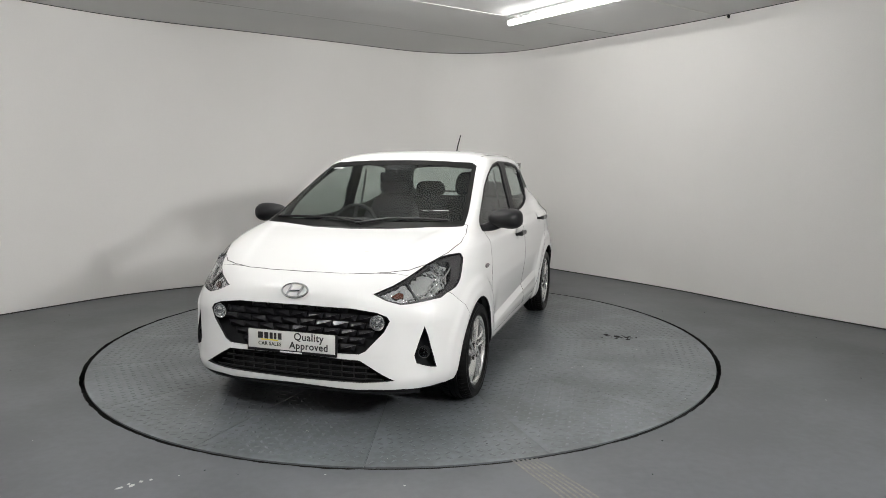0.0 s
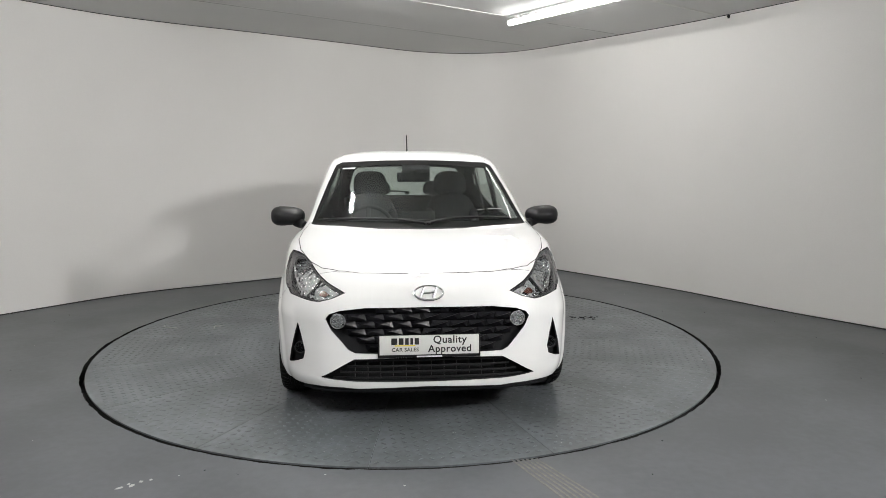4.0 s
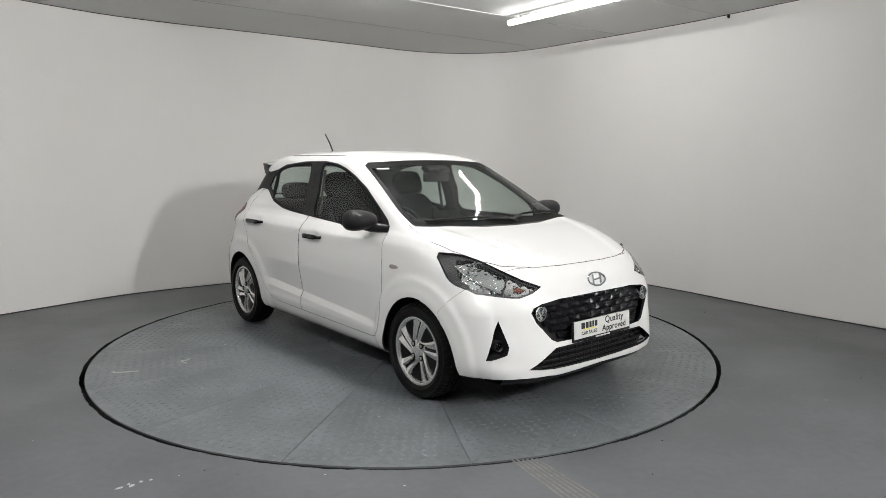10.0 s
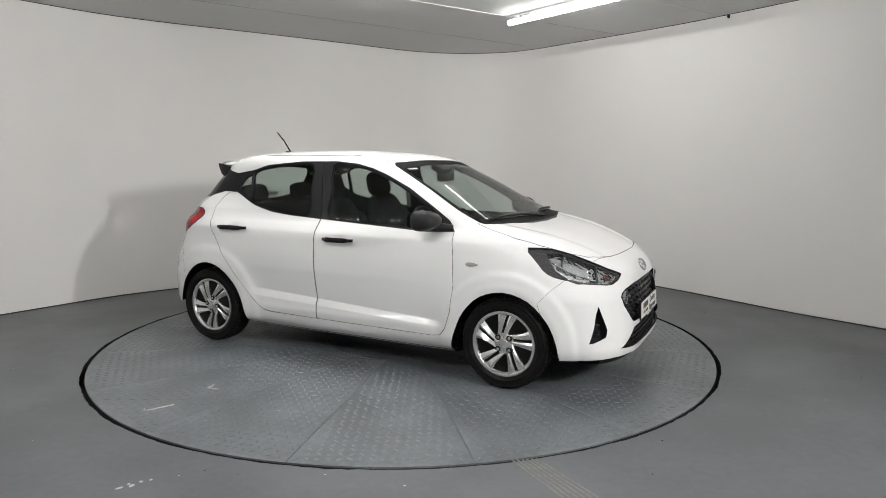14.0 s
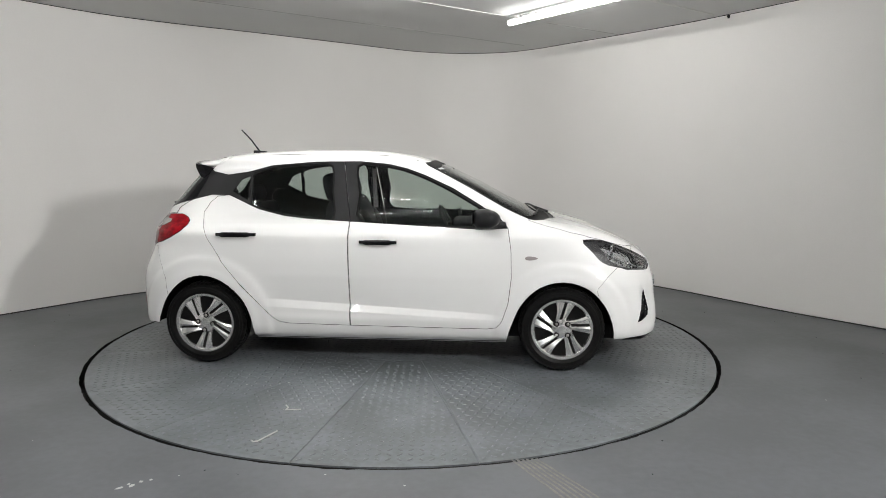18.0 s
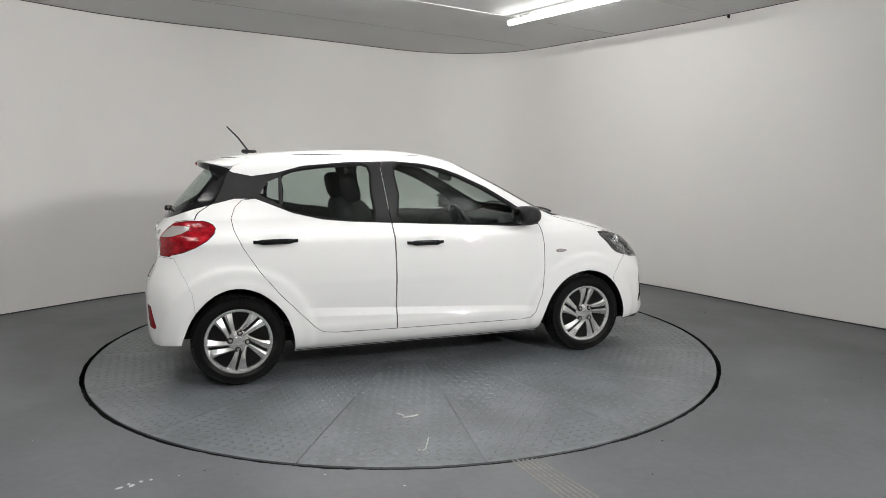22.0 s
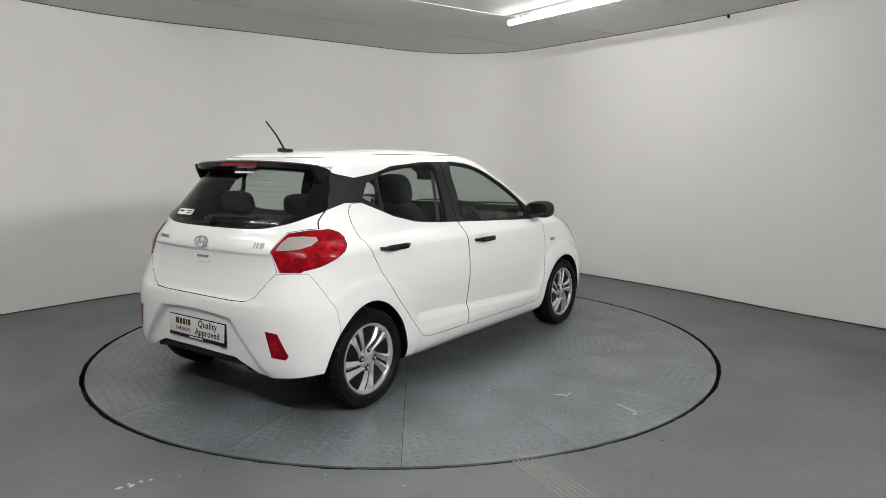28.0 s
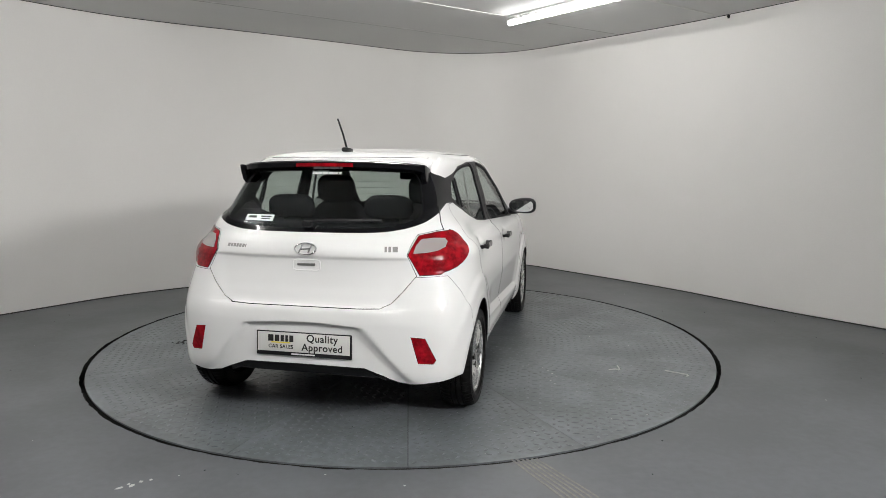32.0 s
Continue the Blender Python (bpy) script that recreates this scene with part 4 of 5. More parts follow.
def arch_liner(car, wx, s):
    bm = bmesh.new()
    rows = []
    for a in np.linspace(-0.02, math.pi + 0.02, 25):
        r = 0.362
        rows.append([bm.verts.new((wx + r * math.cos(a), s * y, WHEEL_Z + r * math.sin(a))) for y in (0.40, 0.62, 0.775)])
    for a, b in zip(rows, rows[1:]):
        for i in range(2):
            bm.faces.new((a[i], a[i + 1], b[i + 1], b[i]))
    bm.faces.new([r[0] for r in rows])
    part("wheel_arch_liner", bm, CABIN, car)


def build_mirror(car, skin, s):
    """A door mirror: base on the sail, arm, rounded housing, glass."""
    bm = bmesh.new()
    bmesh.ops.create_uvsphere(bm, u_segments=28, v_segments=18, radius=1)
    for v in bm.verts:
        p = v.co
        p.x, p.y, p.z = (math.copysign(abs(c) ** 0.74, c) for c in p)
        v.co = Vector((p.x * (0.108 if p.x > 0 else 0.070), p.y * 0.112, p.z * (0.063 + 0.010 * p.y)))
        if v.co.x > 0:
            v.co.z *= 1 - 0.34 * (v.co.x / 0.108) ** 2
            v.co.y *= 1 - 0.16 * (v.co.x / 0.108) ** 2
        v.co.x = max(v.co.x, -0.060)
        v.co.y *= s
    if s < 0:
        bmesh.ops.reverse_faces(bm, faces=bm.faces)
    housing = part("door_mirror", bm, BLACK_TRIM, car, "black plastic door mirror")
    housing.matrix_basis = pose(0.690, s * 0.866, 1.018, 0, 0, s * -4)
    bm = bmesh.new()
    tube(smooth_line(((0.150, s * -0.118, -0.052), (0.085, s * -0.100, -0.050), (0.030, s * -0.060, -0.038), (-0.02, s * -0.02, -0.01)), 5), 0.022, 12, bm, 0.042)
    part("mirror_arm", bm, BLACK_TRIM, housing)
    bm = bmesh.new()
    bmesh.ops.create_circle(bm, cap_ends=True, segments=32, radius=1)
    for v in bm.verts:
        x, y = (math.copysign(abs(c) ** 0.6, c) for c in v.co.xy)
        v.co = Vector((0, x * 0.088 * s, y * 0.046))
    bmesh.ops.recalc_face_normals(bm, faces=bm.faces)
    bmesh.ops.transform(bm, matrix=pose(-0.066, 0, 0, 0, 0, s * 7), verts=bm.verts)
    part("mirror_glass", bm, MIRROR, housing, "silvered mirror glass")


def build_handle(car, skin, at, s):
    x0, x1, z = at
    bm = bmesh.new()
    n = 11
    rows = []
    for i in range(n):
        t = i / (n - 1)
        x = x0 + (x1 - x0) * t
        y = skin.at("side", x, z - 0.035)[0].y
        lift = 0.010 + 0.030 * min(math.sin(math.pi * min(max(t * 1.06 - 0.03, 0), 1)) * 2.2, 1)
        half = 0.0165 if 0.12 < t < 0.88 else 0.010
        rows.append([bm.verts.new((x, s * (y + q), z + h)) for q, h in ((lift - 0.018, half), (lift - 0.004, half), (lift, half * 0.45), (lift, -half * 0.45), (lift - 0.004, -half), (lift - 0.018, -half))])
    for a, b in zip(rows, rows[1:]):
        for i in range(6):
            bm.faces.new((a[i], a[(i + 1) % 6], b[(i + 1) % 6], b[i]))
    bm.faces.new(rows[0])
    bm.faces.new(rows[-1])
    bmesh.ops.recalc_face_normals(bm, faces=bm.faces)
    part("door_handle", bm, BLACK_GLOSS, car, "black door handle")


def build_grille(car, skin):
    """Dark facets in staggered rows behind the upper opening, bars behind the lower one."""
    rnd = random.Random(5)
    full = [p for p in GRILLE if p[0] >= 0]
    bm = bmesh.new()
    base = [(y, z) for y, z in full] + [(-y, z) for y, z in full[::-1]]
    def x_of(y, z):
        return skin.at("front", y, z)[0].x
    # backing
    rows = []
    for z in np.linspace(0.385, 0.655, 8):
        rows.append([bm.verts.new((x_of(y, z) - 0.055, y, z)) for y in np.linspace(-0.56, 0.56, 25)])
    for a, b in zip(rows, rows[1:]):
        for i in range(24):
            bm.faces.new((a[i], a[i + 1], b[i + 1], b[i]))
    part("grille_backing", bm, CABIN, car)
    bm = bmesh.new()
    k = 0
    z = 0.412
    while z < 0.64:
        y = -0.56 + (0.0475 if k % 2 else 0.0)
        while y < 0.56:
            cy, cz = y, z + 0.019
            lean = 1 if cy > 0 else -1
            if all(inside(base, cy + dy, cz + dz) for dy, dz in ((-0.040, -0.012), (0.040, -0.012), (-0.040, 0.012), (0.040, 0.012))) or inside(base, cy, cz):
                w, h = 0.0465, 0.0180
                d = 0.010 * lean
                x = x_of(cy, cz) - 0.020
                tip = 0.016 + 0.006 * rnd.random()
                pts = [(x - 0.018, cy - w, cz - h), (x - 0.012, cy + w, cz - h), (x - 0.018, cy + w + d, cz + h * 0.8), (x - 0.024, cy - w + d, cz + h * 0.8)]
                if all(inside(base, p[1] * 0.985, min(max(p[2], 0.404), 0.634)) for p in pts):
                    vs = [bm.verts.new(p) for p in pts]
                    ridge = bm.verts.new((x - 0.018 + tip, cy + w * 0.55 * lean, cz + h * 0.35))
                    low = bm.verts.new((x - 0.020 + tip * 0.7, cy - w * 0.5 * lean, cz - h * 0.4))
                    a, b, c, e = vs
                    if lean < 0:
                        ridge, low = low, ridge
                    # two high points split the cell into six facets; ridge stands near b and c
                    bm.faces.new((b, c, ridge))
                    bm.faces.new((c, e, low, ridge))
                    bm.faces.new((e, a, low))
                    bm.faces.new((a, b, ridge, low))
            y += 0.095
        z += 0.0385
        k += 1
    bmesh.ops.recalc_face_normals(bm, faces=bm.faces)
    part("grille", bm, GRILLE_BLACK, car, "faceted gloss-black upper grille", smooth=False)
    bm = bmesh.new()
    for z in (0.272, 0.303, 0.333, 0.363):
        half = 0.50 - (z - 0.27) * 1.2
        for y0, y1 in zip(np.linspace(-half, half, 9), np.linspace(-half, half, 9)[1:]):
            a, b = x_of(y0, z) - 0.030, x_of(y1, z) - 0.030
            tube([(a, y0, z), (b, y1, z)], 0.0055, 6, bm)
    for i in range(-6, 7):
        y = i * 0.066 + 0.01
        tube([(x_of(y, 0.262) - 0.038, y, 0.262), (x_of(y, 0.378) - 0.038, y, 0.378)], 0.0045, 6, bm)
    part("lower_grille", bm, BLACK_TRIM, car, "black lower grille bars")
    bm = bmesh.new()
    rows = []
    for z in np.linspace(0.19, 0.40, 6):
        rows.append([bm.verts.new((x_of(y, max(z, 0.2)) - 0.075, y, z)) for y in np.linspace(-0.66, 0.66, 21)])
    for a, b in zip(rows, rows[1:]):
        for i in range(20):
            bm.faces.new((a[i], a[i + 1], b[i + 1], b[i]))
    part("lower_grille_backing", bm, CABIN, car)
    # lip under the bumper
    bm = bmesh.new()
    rows = []
    for y in np.linspace(-0.66, 0.66, 31):
        x = x_of(y, 0.235)
        rows.append([bm.verts.new(p) for p in ((x - 0.020, y, 0.262), (x - 0.026, y, 0.205), (x - 0.045, y, 0.188), (x - 0.16, y, 0.182), (x - 0.16, y, 0.24))])
    for a, b in zip(rows, rows[1:]):
        for i in range(4):
            bm.faces.new((a[i], a[i + 1], b[i + 1], b[i]))
    bmesh.ops.recalc_face_normals(bm, faces=bm.faces)
    part("front_lip", bm, BLACK_TRIM, car, "black lip under the front bumper")


GRILLE_BLACK = shader("gloss_black_grille", (0.006, 0.006, 0.008), 0.30, 0.0, Specular_IOR_Level=0.35, Coat_Weight=0.35, Coat_Roughness=0.1)[0]


def round_lamp(car, skin, y, z, radius, depth, name, label, back):
    """A small round lamp in a ring, set in the skin and facing forwards."""
    x = skin.at("front", y, z)[0].x - back
    lamp = part(name, lathe(((radius * 0.86, -0.01), (radius * 0.88, 0.004), (radius, 0.006), (radius * 1.04, 0.0), (radius, -depth), (radius * 0.7, -depth)), 32, "X", (x, y, z), closed=True), CHROME if radius > 0.036 else BLACK_TRIM, car, label)
    part("reflector", lathe(((0.0, -depth * 0.85), (radius * 0.4, -depth * 0.8), (radius * 0.75, -depth * 0.45), (radius * 0.88, -0.006)), 14, "X", (x, y, z)), CHROME_FACET if radius > 0.036 else BLACK_GLOSS, lamp, smooth=False)
    part("lens", lathe(((0.0, 0.006), (radius * 0.5, 0.005), (radius * 0.88, 0.0), (radius * 0.88, -0.003), (0.0, 0.002)), 32, "X", (x, y, z)), CLEAR, lamp).visible_shadow = False
    part("bulb_shield", lathe(((0.0, 0.0), (radius * 0.22, -0.002), (radius * 0.25, -depth * 0.7), (0, -depth * 0.7)), 16, "X", (x - 0.006, y, z)), STEEL if radius > 0.036 else BLACK_TRIM, lamp)




def headlamp_inside(car, skin, s):
    """Reflector bowls and indicator behind the lens."""
    for y, z, r, back in ((0.662, 0.782, 0.054, 0.070),):
        p, n = skin.at("front", s * y, z)
        c = p - Vector((back, 0, 0))
        aim = Vector((1, s * 0.25, 0.02)).normalized()
        m = Matrix.Translation(c) @ aim.to_track_quat("X", "Z").to_matrix().to_4x4()
        bm = lathe(((r * 0.12, -r * 0.75), (r * 0.5, -r * 0.6), (r * 0.82, -r * 0.25), (r, 0.0), (r * 1.04, 0.0), (r * 0.86, -r * 0.3), (r * 0.5, -r * 0.68)), 18, "X")
        bmesh.ops.transform(bm, matrix=m, verts=bm.verts)
        part("headlamp_reflector", bm, CHROME_FACET, car, "faceted chrome lamp reflector", smooth=False)
        bm = lathe(((0.0, 0.0), (r * 0.16, -r * 0.05), (r * 0.18, -r * 0.7), (0.0, -r * 0.7)), 12, "X")
        bmesh.ops.transform(bm, matrix=m, verts=bm.verts)
        part("headlamp_bulb", bm, CLEAR_PLASTIC, car)
    bm = bmesh.new()
    line = []
    for y, z in ((0.742, 0.842), (0.738, 0.79), (0.715, 0.742), (0.66, 0.702), (0.60, 0.682)):
        q, n = skin.at("front", s * y, z)
        line.append(q - n * 0.020)
    tube(smooth_line([tuple(q) for q in line], 4), 0.006, 8, bm)
    part("lamp_trim", bm, CHROME_FACET, car)


CLEAR_PLASTIC = shader("clear_lamp_plastic", (0.36, 0.325, 0.32), 0.15, 0.0, Coat_Weight=0.5, Transmission_Weight=0.15)[0]


def build_spoiler(car, skin):
    """The roof spoiler over the tailgate, white above and black below, with the brake lamp."""
    top, low = bmesh.new(), bmesh.new()
    ys = np.linspace(-0.545, 0.545, 33)
    upper, under = [], []
    for y in ys:
        e = abs(y) / 0.545
        back = -1.422 + 0.035 * e ** 2 + 0.075 * e ** 9
        z_edge = 1.386 - 0.018 * e ** 2.2 - 0.010 * e ** 10
        row = []
        for i in range(8):
            t = i / 7 * 0.90
            x = -1.10 + (back + 1.10) * t
            h = skin.at("top", max(x, -1.20), y)[0].z + 0.004 - 0.012 * (t == 0)
            blend = t * t * (3 - 2 * t)
            row.append((x, y, h + (z_edge - h) * blend))
        upper.append([top.verts.new(p) for p in row])
        start = row[-1]
        x, z = back, z_edge + 0.003
        pts = [start, (x + 0.008, y, z), (x - 0.006, y, z - 0.008), (x - 0.002, y, z - 0.034), (x + 0.02, y * 0.99, z - 0.046), (x + 0.05, y * 0.985, z - 0.055), (x + 0.09, y * 0.98, z - 0.058)]
        under.append([low.verts.new(p) for p in pts])
    for bm, net in ((top, upper), (low, under)):
        for a, b in zip(net, net[1:]):
            for i in range(len(a) - 1):
                bm.faces.new((a[i], a[i + 1], b[i + 1], b[i]))
        bmesh.ops.recalc_face_normals(bm, faces=bm.faces)
    up = sum(f.normal.z for f in top.faces)
    if up < 0:
        bmesh.ops.reverse_faces(top, faces=top.faces)
    spoiler = part("roof_spoiler", top, WHITE_PAINT, car, "white roof spoiler with a black underside")
    spoiler.modifiers.new("thickness", "SOLIDIFY").thickness = 0.008
    for s in (1, -1):
        fin = ((-1.352, 1.366), (-1.270, 1.352), (-1.190, 1.322), (-1.140, 1.292), (-1.215, 1.255), (-1.290, 1.255), (-1.322, 1.280), (-1.345, 1.330))
        part("spoiler_fin", prism(fin, -0.015, 0.014, pose(0, s * 0.536, 0, 90), bevel=0.005), BLACK_GLOSS, spoiler, "black end fin")
    part("spoiler_underside", low, BLACK_GLOSS, spoiler, "gloss black underside")
    lamp = bmesh.new()
    rows = []
    for y in np.linspace(-0.165, 0.165, 9):
        x, z = -1.424 + 0.035 * (y / 0.545) ** 2, 1.386 - 0.018 * (abs(y) / 0.545) ** 2.2
        rows.append([lamp.verts.new(p) for p in ((x - 0.009, y, z - 0.011), (x - 0.007, y, z - 0.030), (x + 0.02, y, z - 0.030), (x + 0.02, y, z - 0.011))])
    for a, b in zip(rows, rows[1:]):
        for i in range(4):
            lamp.faces.new((a[i], a[(i + 1) % 4], b[(i + 1) % 4], b[i]))
    lamp.faces.new(rows[0])
    lamp.faces.new(rows[-1])
    bmesh.ops.recalc_face_normals(lamp, faces=lamp.faces)
    part("brake_lamp", lamp, RED_LENS, spoiler, "red high brake lamp", smooth=False)


def build_rear_details(car, skin):
    # black diffuser behind the raised middle of the bumper
    bm = bmesh.new()
    rows = []
    for y in np.linspace(-0.43, 0.43, 25):
        x = skin.at("rear", y, 0.40)[0].x
        top = float(np.interp(abs(y), (0, 0.33, 0.42, 0.50, 0.60), (0.346, 0.343, 0.308, 0.274, 0.264)))
        rows.append([bm.verts.new(p) for p in ((x + 0.014, y, top), (x + 0.018, y, top - 0.03), (x + 0.05, y, min(top - 0.04, 0.275)), (x + 0.25, y, 0.250))])
    for a, b in zip(rows, rows[1:]):
        for i in range(3):
            bm.faces.new((a[i], a[i + 1], b[i + 1], b[i]))
    bmesh.ops.recalc_face_normals(bm, faces=bm.faces)
    ob = part("rear_diffuser", bm, BLACK_TRIM, car, "black plastic rear valance")
    ob.modifiers.new("thickness", "SOLIDIFY").thickness = 0.006
    # tailgate grip
    m = skin.plane("rear", 0.0, 0.850, 0.001)
    bm = bmesh.new()
    line = [(0.076 * math.copysign(abs(math.cos(t)) ** 0.35, math.cos(t)), 0.028 * math.copysign(abs(math.sin(t)) ** 0.35, math.sin(t)), 0.0) for t in np.linspace(0, 2 * math.pi, 49)]
    tube(line, 0.0032, 6, bm)
    bmesh.ops.transform(bm, matrix=m, verts=bm.verts)
    part("tailgate_grip", bm, WHITE_PAINT, car, "white recessed tailgate grip")
    bm = box((0.100, 0.013, 0.004), (0, 0.004, 0.002), 0.0015)
    bmesh.ops.transform(bm, matrix=m, verts=bm.verts)
    part("grip_trim", bm, STEEL, car, "bright grip insert")
    build_badge("rear_badge", skin.plane("rear", 0.0, 0.934, 0.001), 0.118, car)
    bars_for((0.016, 0.013, 0.015, 0.014, 0.015, 0.015, 0.006), 0.019, skin.plane("rear", 0.405, 0.940, 0.001) @ pose(0, 0, 0), STEEL, car, "name_bars")
    bars_for((0.012, 0.014, 0.026), 0.030, skin.plane("rear", -0.450, 0.940, 0.001), STEEL, car, "model_bars")
    # rear wiper
    line = []
    for y, z in ((0.02, 1.062), (-0.08, 1.068), (-0.22, 1.070), (-0.38, 1.072)):
        p, n = skin.at("rear", y, z)
        line.append(tuple(p + n * 0.014))
    bm = tube(smooth_line(line, 4), 0.0075, 8)
    wiper = part("rear_wiper", bm, BLACK_TRIM, car, "black rear wiper")
    p, n = skin.at("rear", 0.02, 1.052)
    part("wiper_pivot", box((0.05, 0.05, 0.035), p + n * 0.012, 0.012), BLACK_TRIM, wiper)
    # stickers on the rear window
    m = skin.plane("rear", 0.312, 1.082, 0.0015)
    label = part("window_sticker", prism(((-0.085, -0.02), (0.085, -0.02), (0.085, 0.02), (-0.085, 0.02)), 0, 0.0006, m), WHITE_PRINT, car, "white dealer sticker with dark bars", smooth=False)
    bars_for((0.05,), 0.014, m @ pose(-0.045, 0.004, 0.0008), INK, label, "sticker_bars")
    bars_for((0.028, 0.034), 0.008, m @ pose(0.038, 0.007, 0.0008), INK, label, "sticker_bars")
    bars_for((0.055,), 0.006, m @ pose(0.038, -0.008, 0.0008), INK, label, "sticker_bars")
    bars_for((0.055, 0.032, 0.055, 0.016), 0.018, skin.plane("rear", 0.0, 1.318, 0.0015), WHITE_PRINT, car, "window_name_bars")
    # heating wires
    for k in range(7):
        bm = bmesh.new()
        z = 1.10 + 0.030 * k
        line = []
        for y in np.linspace(-0.47 + 0.008 * k, 0.47 - 0.008 * k, 11):
            p, n = skin.at("rear", y, z)
            line.append(tuple(p - n * 0.0085))
        part("heating_wire", tube(line, 0.0008, 4, bm), INK, car)


def build_front_details(car, skin):
    build_badge("front_badge", skin.plane("front", 0.0, 0.708, 0.002), 0.150, car)
    build_plate("front_plate", pose(1.905, 0, 0.448, 90, 0, 90) @ pose(0, 0, 0.006, -3), car, False)
    build_plate("rear_plate", pose(-1.752, 0, 0.447, 90, 0, -90) @ pose(0, 0, -0.004, -4), car, True)
    for s in (1, -1):
        round_lamp(car, skin, s * 0.468, 0.570, 0.040, 0.03, "daytime_lamp", "round daytime lamp in a chrome ring", 0.006)
        round_lamp(car, skin, s * 0.676, 0.404, 0.030, 0.03, "fog_lamp", "round fog lamp in a black ring", 0.022)
        # lining of the fog scoop
        bm = bmesh.new()
        rows = []
        for z in np.linspace(0.30, 0.55, 7):
            rows.append([bm.verts.new((skin.at("front", y, z)[0].x - 0.055, s * y, z)) for y in np.linspace(0.59, 0.765, 6)])
        for a, b in zip(rows, rows[1:]):
            for i in range(5):
                bm.faces.new((a[i], a[i + 1], b[i + 1], b[i]))
        part("fog_scoop_lining", bm, CABIN, car)
        headlamp_inside(car, skin, s)
    # wipers over the screen's foot
    for pts in (((-0.60, 1.012), (-0.40, 1.020), (-0.15, 1.016), (0.06, 1.006)), ((0.02, 0.995), (0.20, 1.020), (0.40, 1.024), (0.58, 1.016))):
        line = []
        for y, z in pts:
            p, n = skin.at("front", y, z)
            line.append(tuple(p + n * 0.010))
        wiper = part("wiper", tube(smooth_line(line, 5), 0.0075, 8), BLACK_TRIM, car, "black windscreen wiper")
        p, n = skin.at("front", pts[-1][0] if pts[0][0] < -0.3 else pts[0][0], 0.985)
        part("wiper_arm", tube([tuple(p + n * 0.02), line[1] if pts[0][0] > -0.3 else line[2]], 0.008, 8), BLACK_TRIM, wiper)
    # labels on the screen
    m = skin.plane("front", -0.47, 1.340, -0.0085)
    part("screen_label", prism(((-0.045, -0.012), (0.045, -0.012), (0.045, 0.012), (-0.045, 0.012)), 0, 0.0006, m), WHITE_PRINT, car, smooth=False)
    bars_for((0.030, 0.024, 0.042), 0.0075, skin.plane("front", 0.50, 1.075, 0.0005), DIM_PRINT, car, "screen_name_bars")
    bars_for((0.034,), 0.0065, skin.plane("front", 0.40, 1.073, 0.0005), DIM_PRINT, car, "screen_name_bars")


def build_flanks(car, skin):
    for s in (1, -1):
        build_mirror(car, skin, s)
        for x0, x1, z in ((-0.134, 0.116, 0.853), (-1.107, -0.838, 0.895)):
            build_handle(car, skin, (x0, x1, z), s)
        # side repeater
        m = flip(skin.plane("side", 1.003, 0.757, 0.001), s)
        bm = prism([(0.042 * math.cos(t), 0.0125 * math.sin(t) * (1 - 0.35 * math.cos(t))) for t in np.linspace(0, 2 * math.pi, 24, endpoint=False)], -0.004, 0.006, m, bevel=0.0015)
        part("side_repeater", bm, CLEAR_PLASTIC, car, "clear side repeater lamp")
        # roof channel strip
        line = []
        for x, y in ((0.235, 0.532), (0.0, 0.540), (-0.4, 0.540), (-0.8, 0.528), (-1.12, 0.505)):
            p, n = skin.at("top", x, y)
            line.append((p.x, s * p.y, p.z - 0.002))
        part("roof_channel", tube(smooth_line(line, 5), 0.0042, 6), BLACK_TRIM, car, "black roof channel strip")
        # division bar of the rear door window, its pillar trims and rubber
        pts = []
        for z in (1.11, 1.20, 1.285):
            p = skin.at("side", -0.918, z)[0]
            pts.append((p.x, s * (p.y - 0.001), p.z))
        part("window_division", tube(pts, 0.008, 6), BLACK_TRIM, car)
        for wx in (WHEEL_X, -WHEEL_X):
            arch_liner(car, wx, s)
        # black sill strip under the doors
        part("sill_underside", box((1.72, 0.10, 0.05), (-0.01, s * 0.70, 0.20), 0.012), BLACK_TRIM, car)
    # aerial
    p, n = skin.at("top", -1.065, 0.0)
    base = part("aerial_base", box((0.105, 0.040, 0.026), p + Vector((-0.005, 0, 0.010)), 0.011, pose(0, 0, 0, 0, 4)), BLACK_TRIM, car, "black roof aerial")
    part("aerial_rod", tube([tuple(p + Vector((-0.012, 0, 0.018))), (-1.140, 0, 1.545), (-1.215, 0, 1.624)], 0.0065, 8, taper=0.0048), BLACK_TRIM, base)


def rounded(size, at, soft, turn=None, into=None):
    return box(size, at, soft, turn, into, 3)


def pillow(size, at, turn, soft=0.55, taper=0.0):
    """A stuffed, round-edged cushion; its lower edge may be narrower than its top."""
    bm = bmesh.new()
    bmesh.ops.create_uvsphere(bm, u_segments=24, v_segments=16, radius=1)
    for v in bm.verts:
        x, y, z = (math.copysign(abs(c) ** soft, c) for c in v.co)
        v.co = Vector((x * size[0] / 2, y * size[1] / 2 * (1 + taper * z), z * size[2] / 2))
    bmesh.ops.transform(bm, matrix=Matrix.Translation(at) @ turn, verts=bm.verts)
    return bm


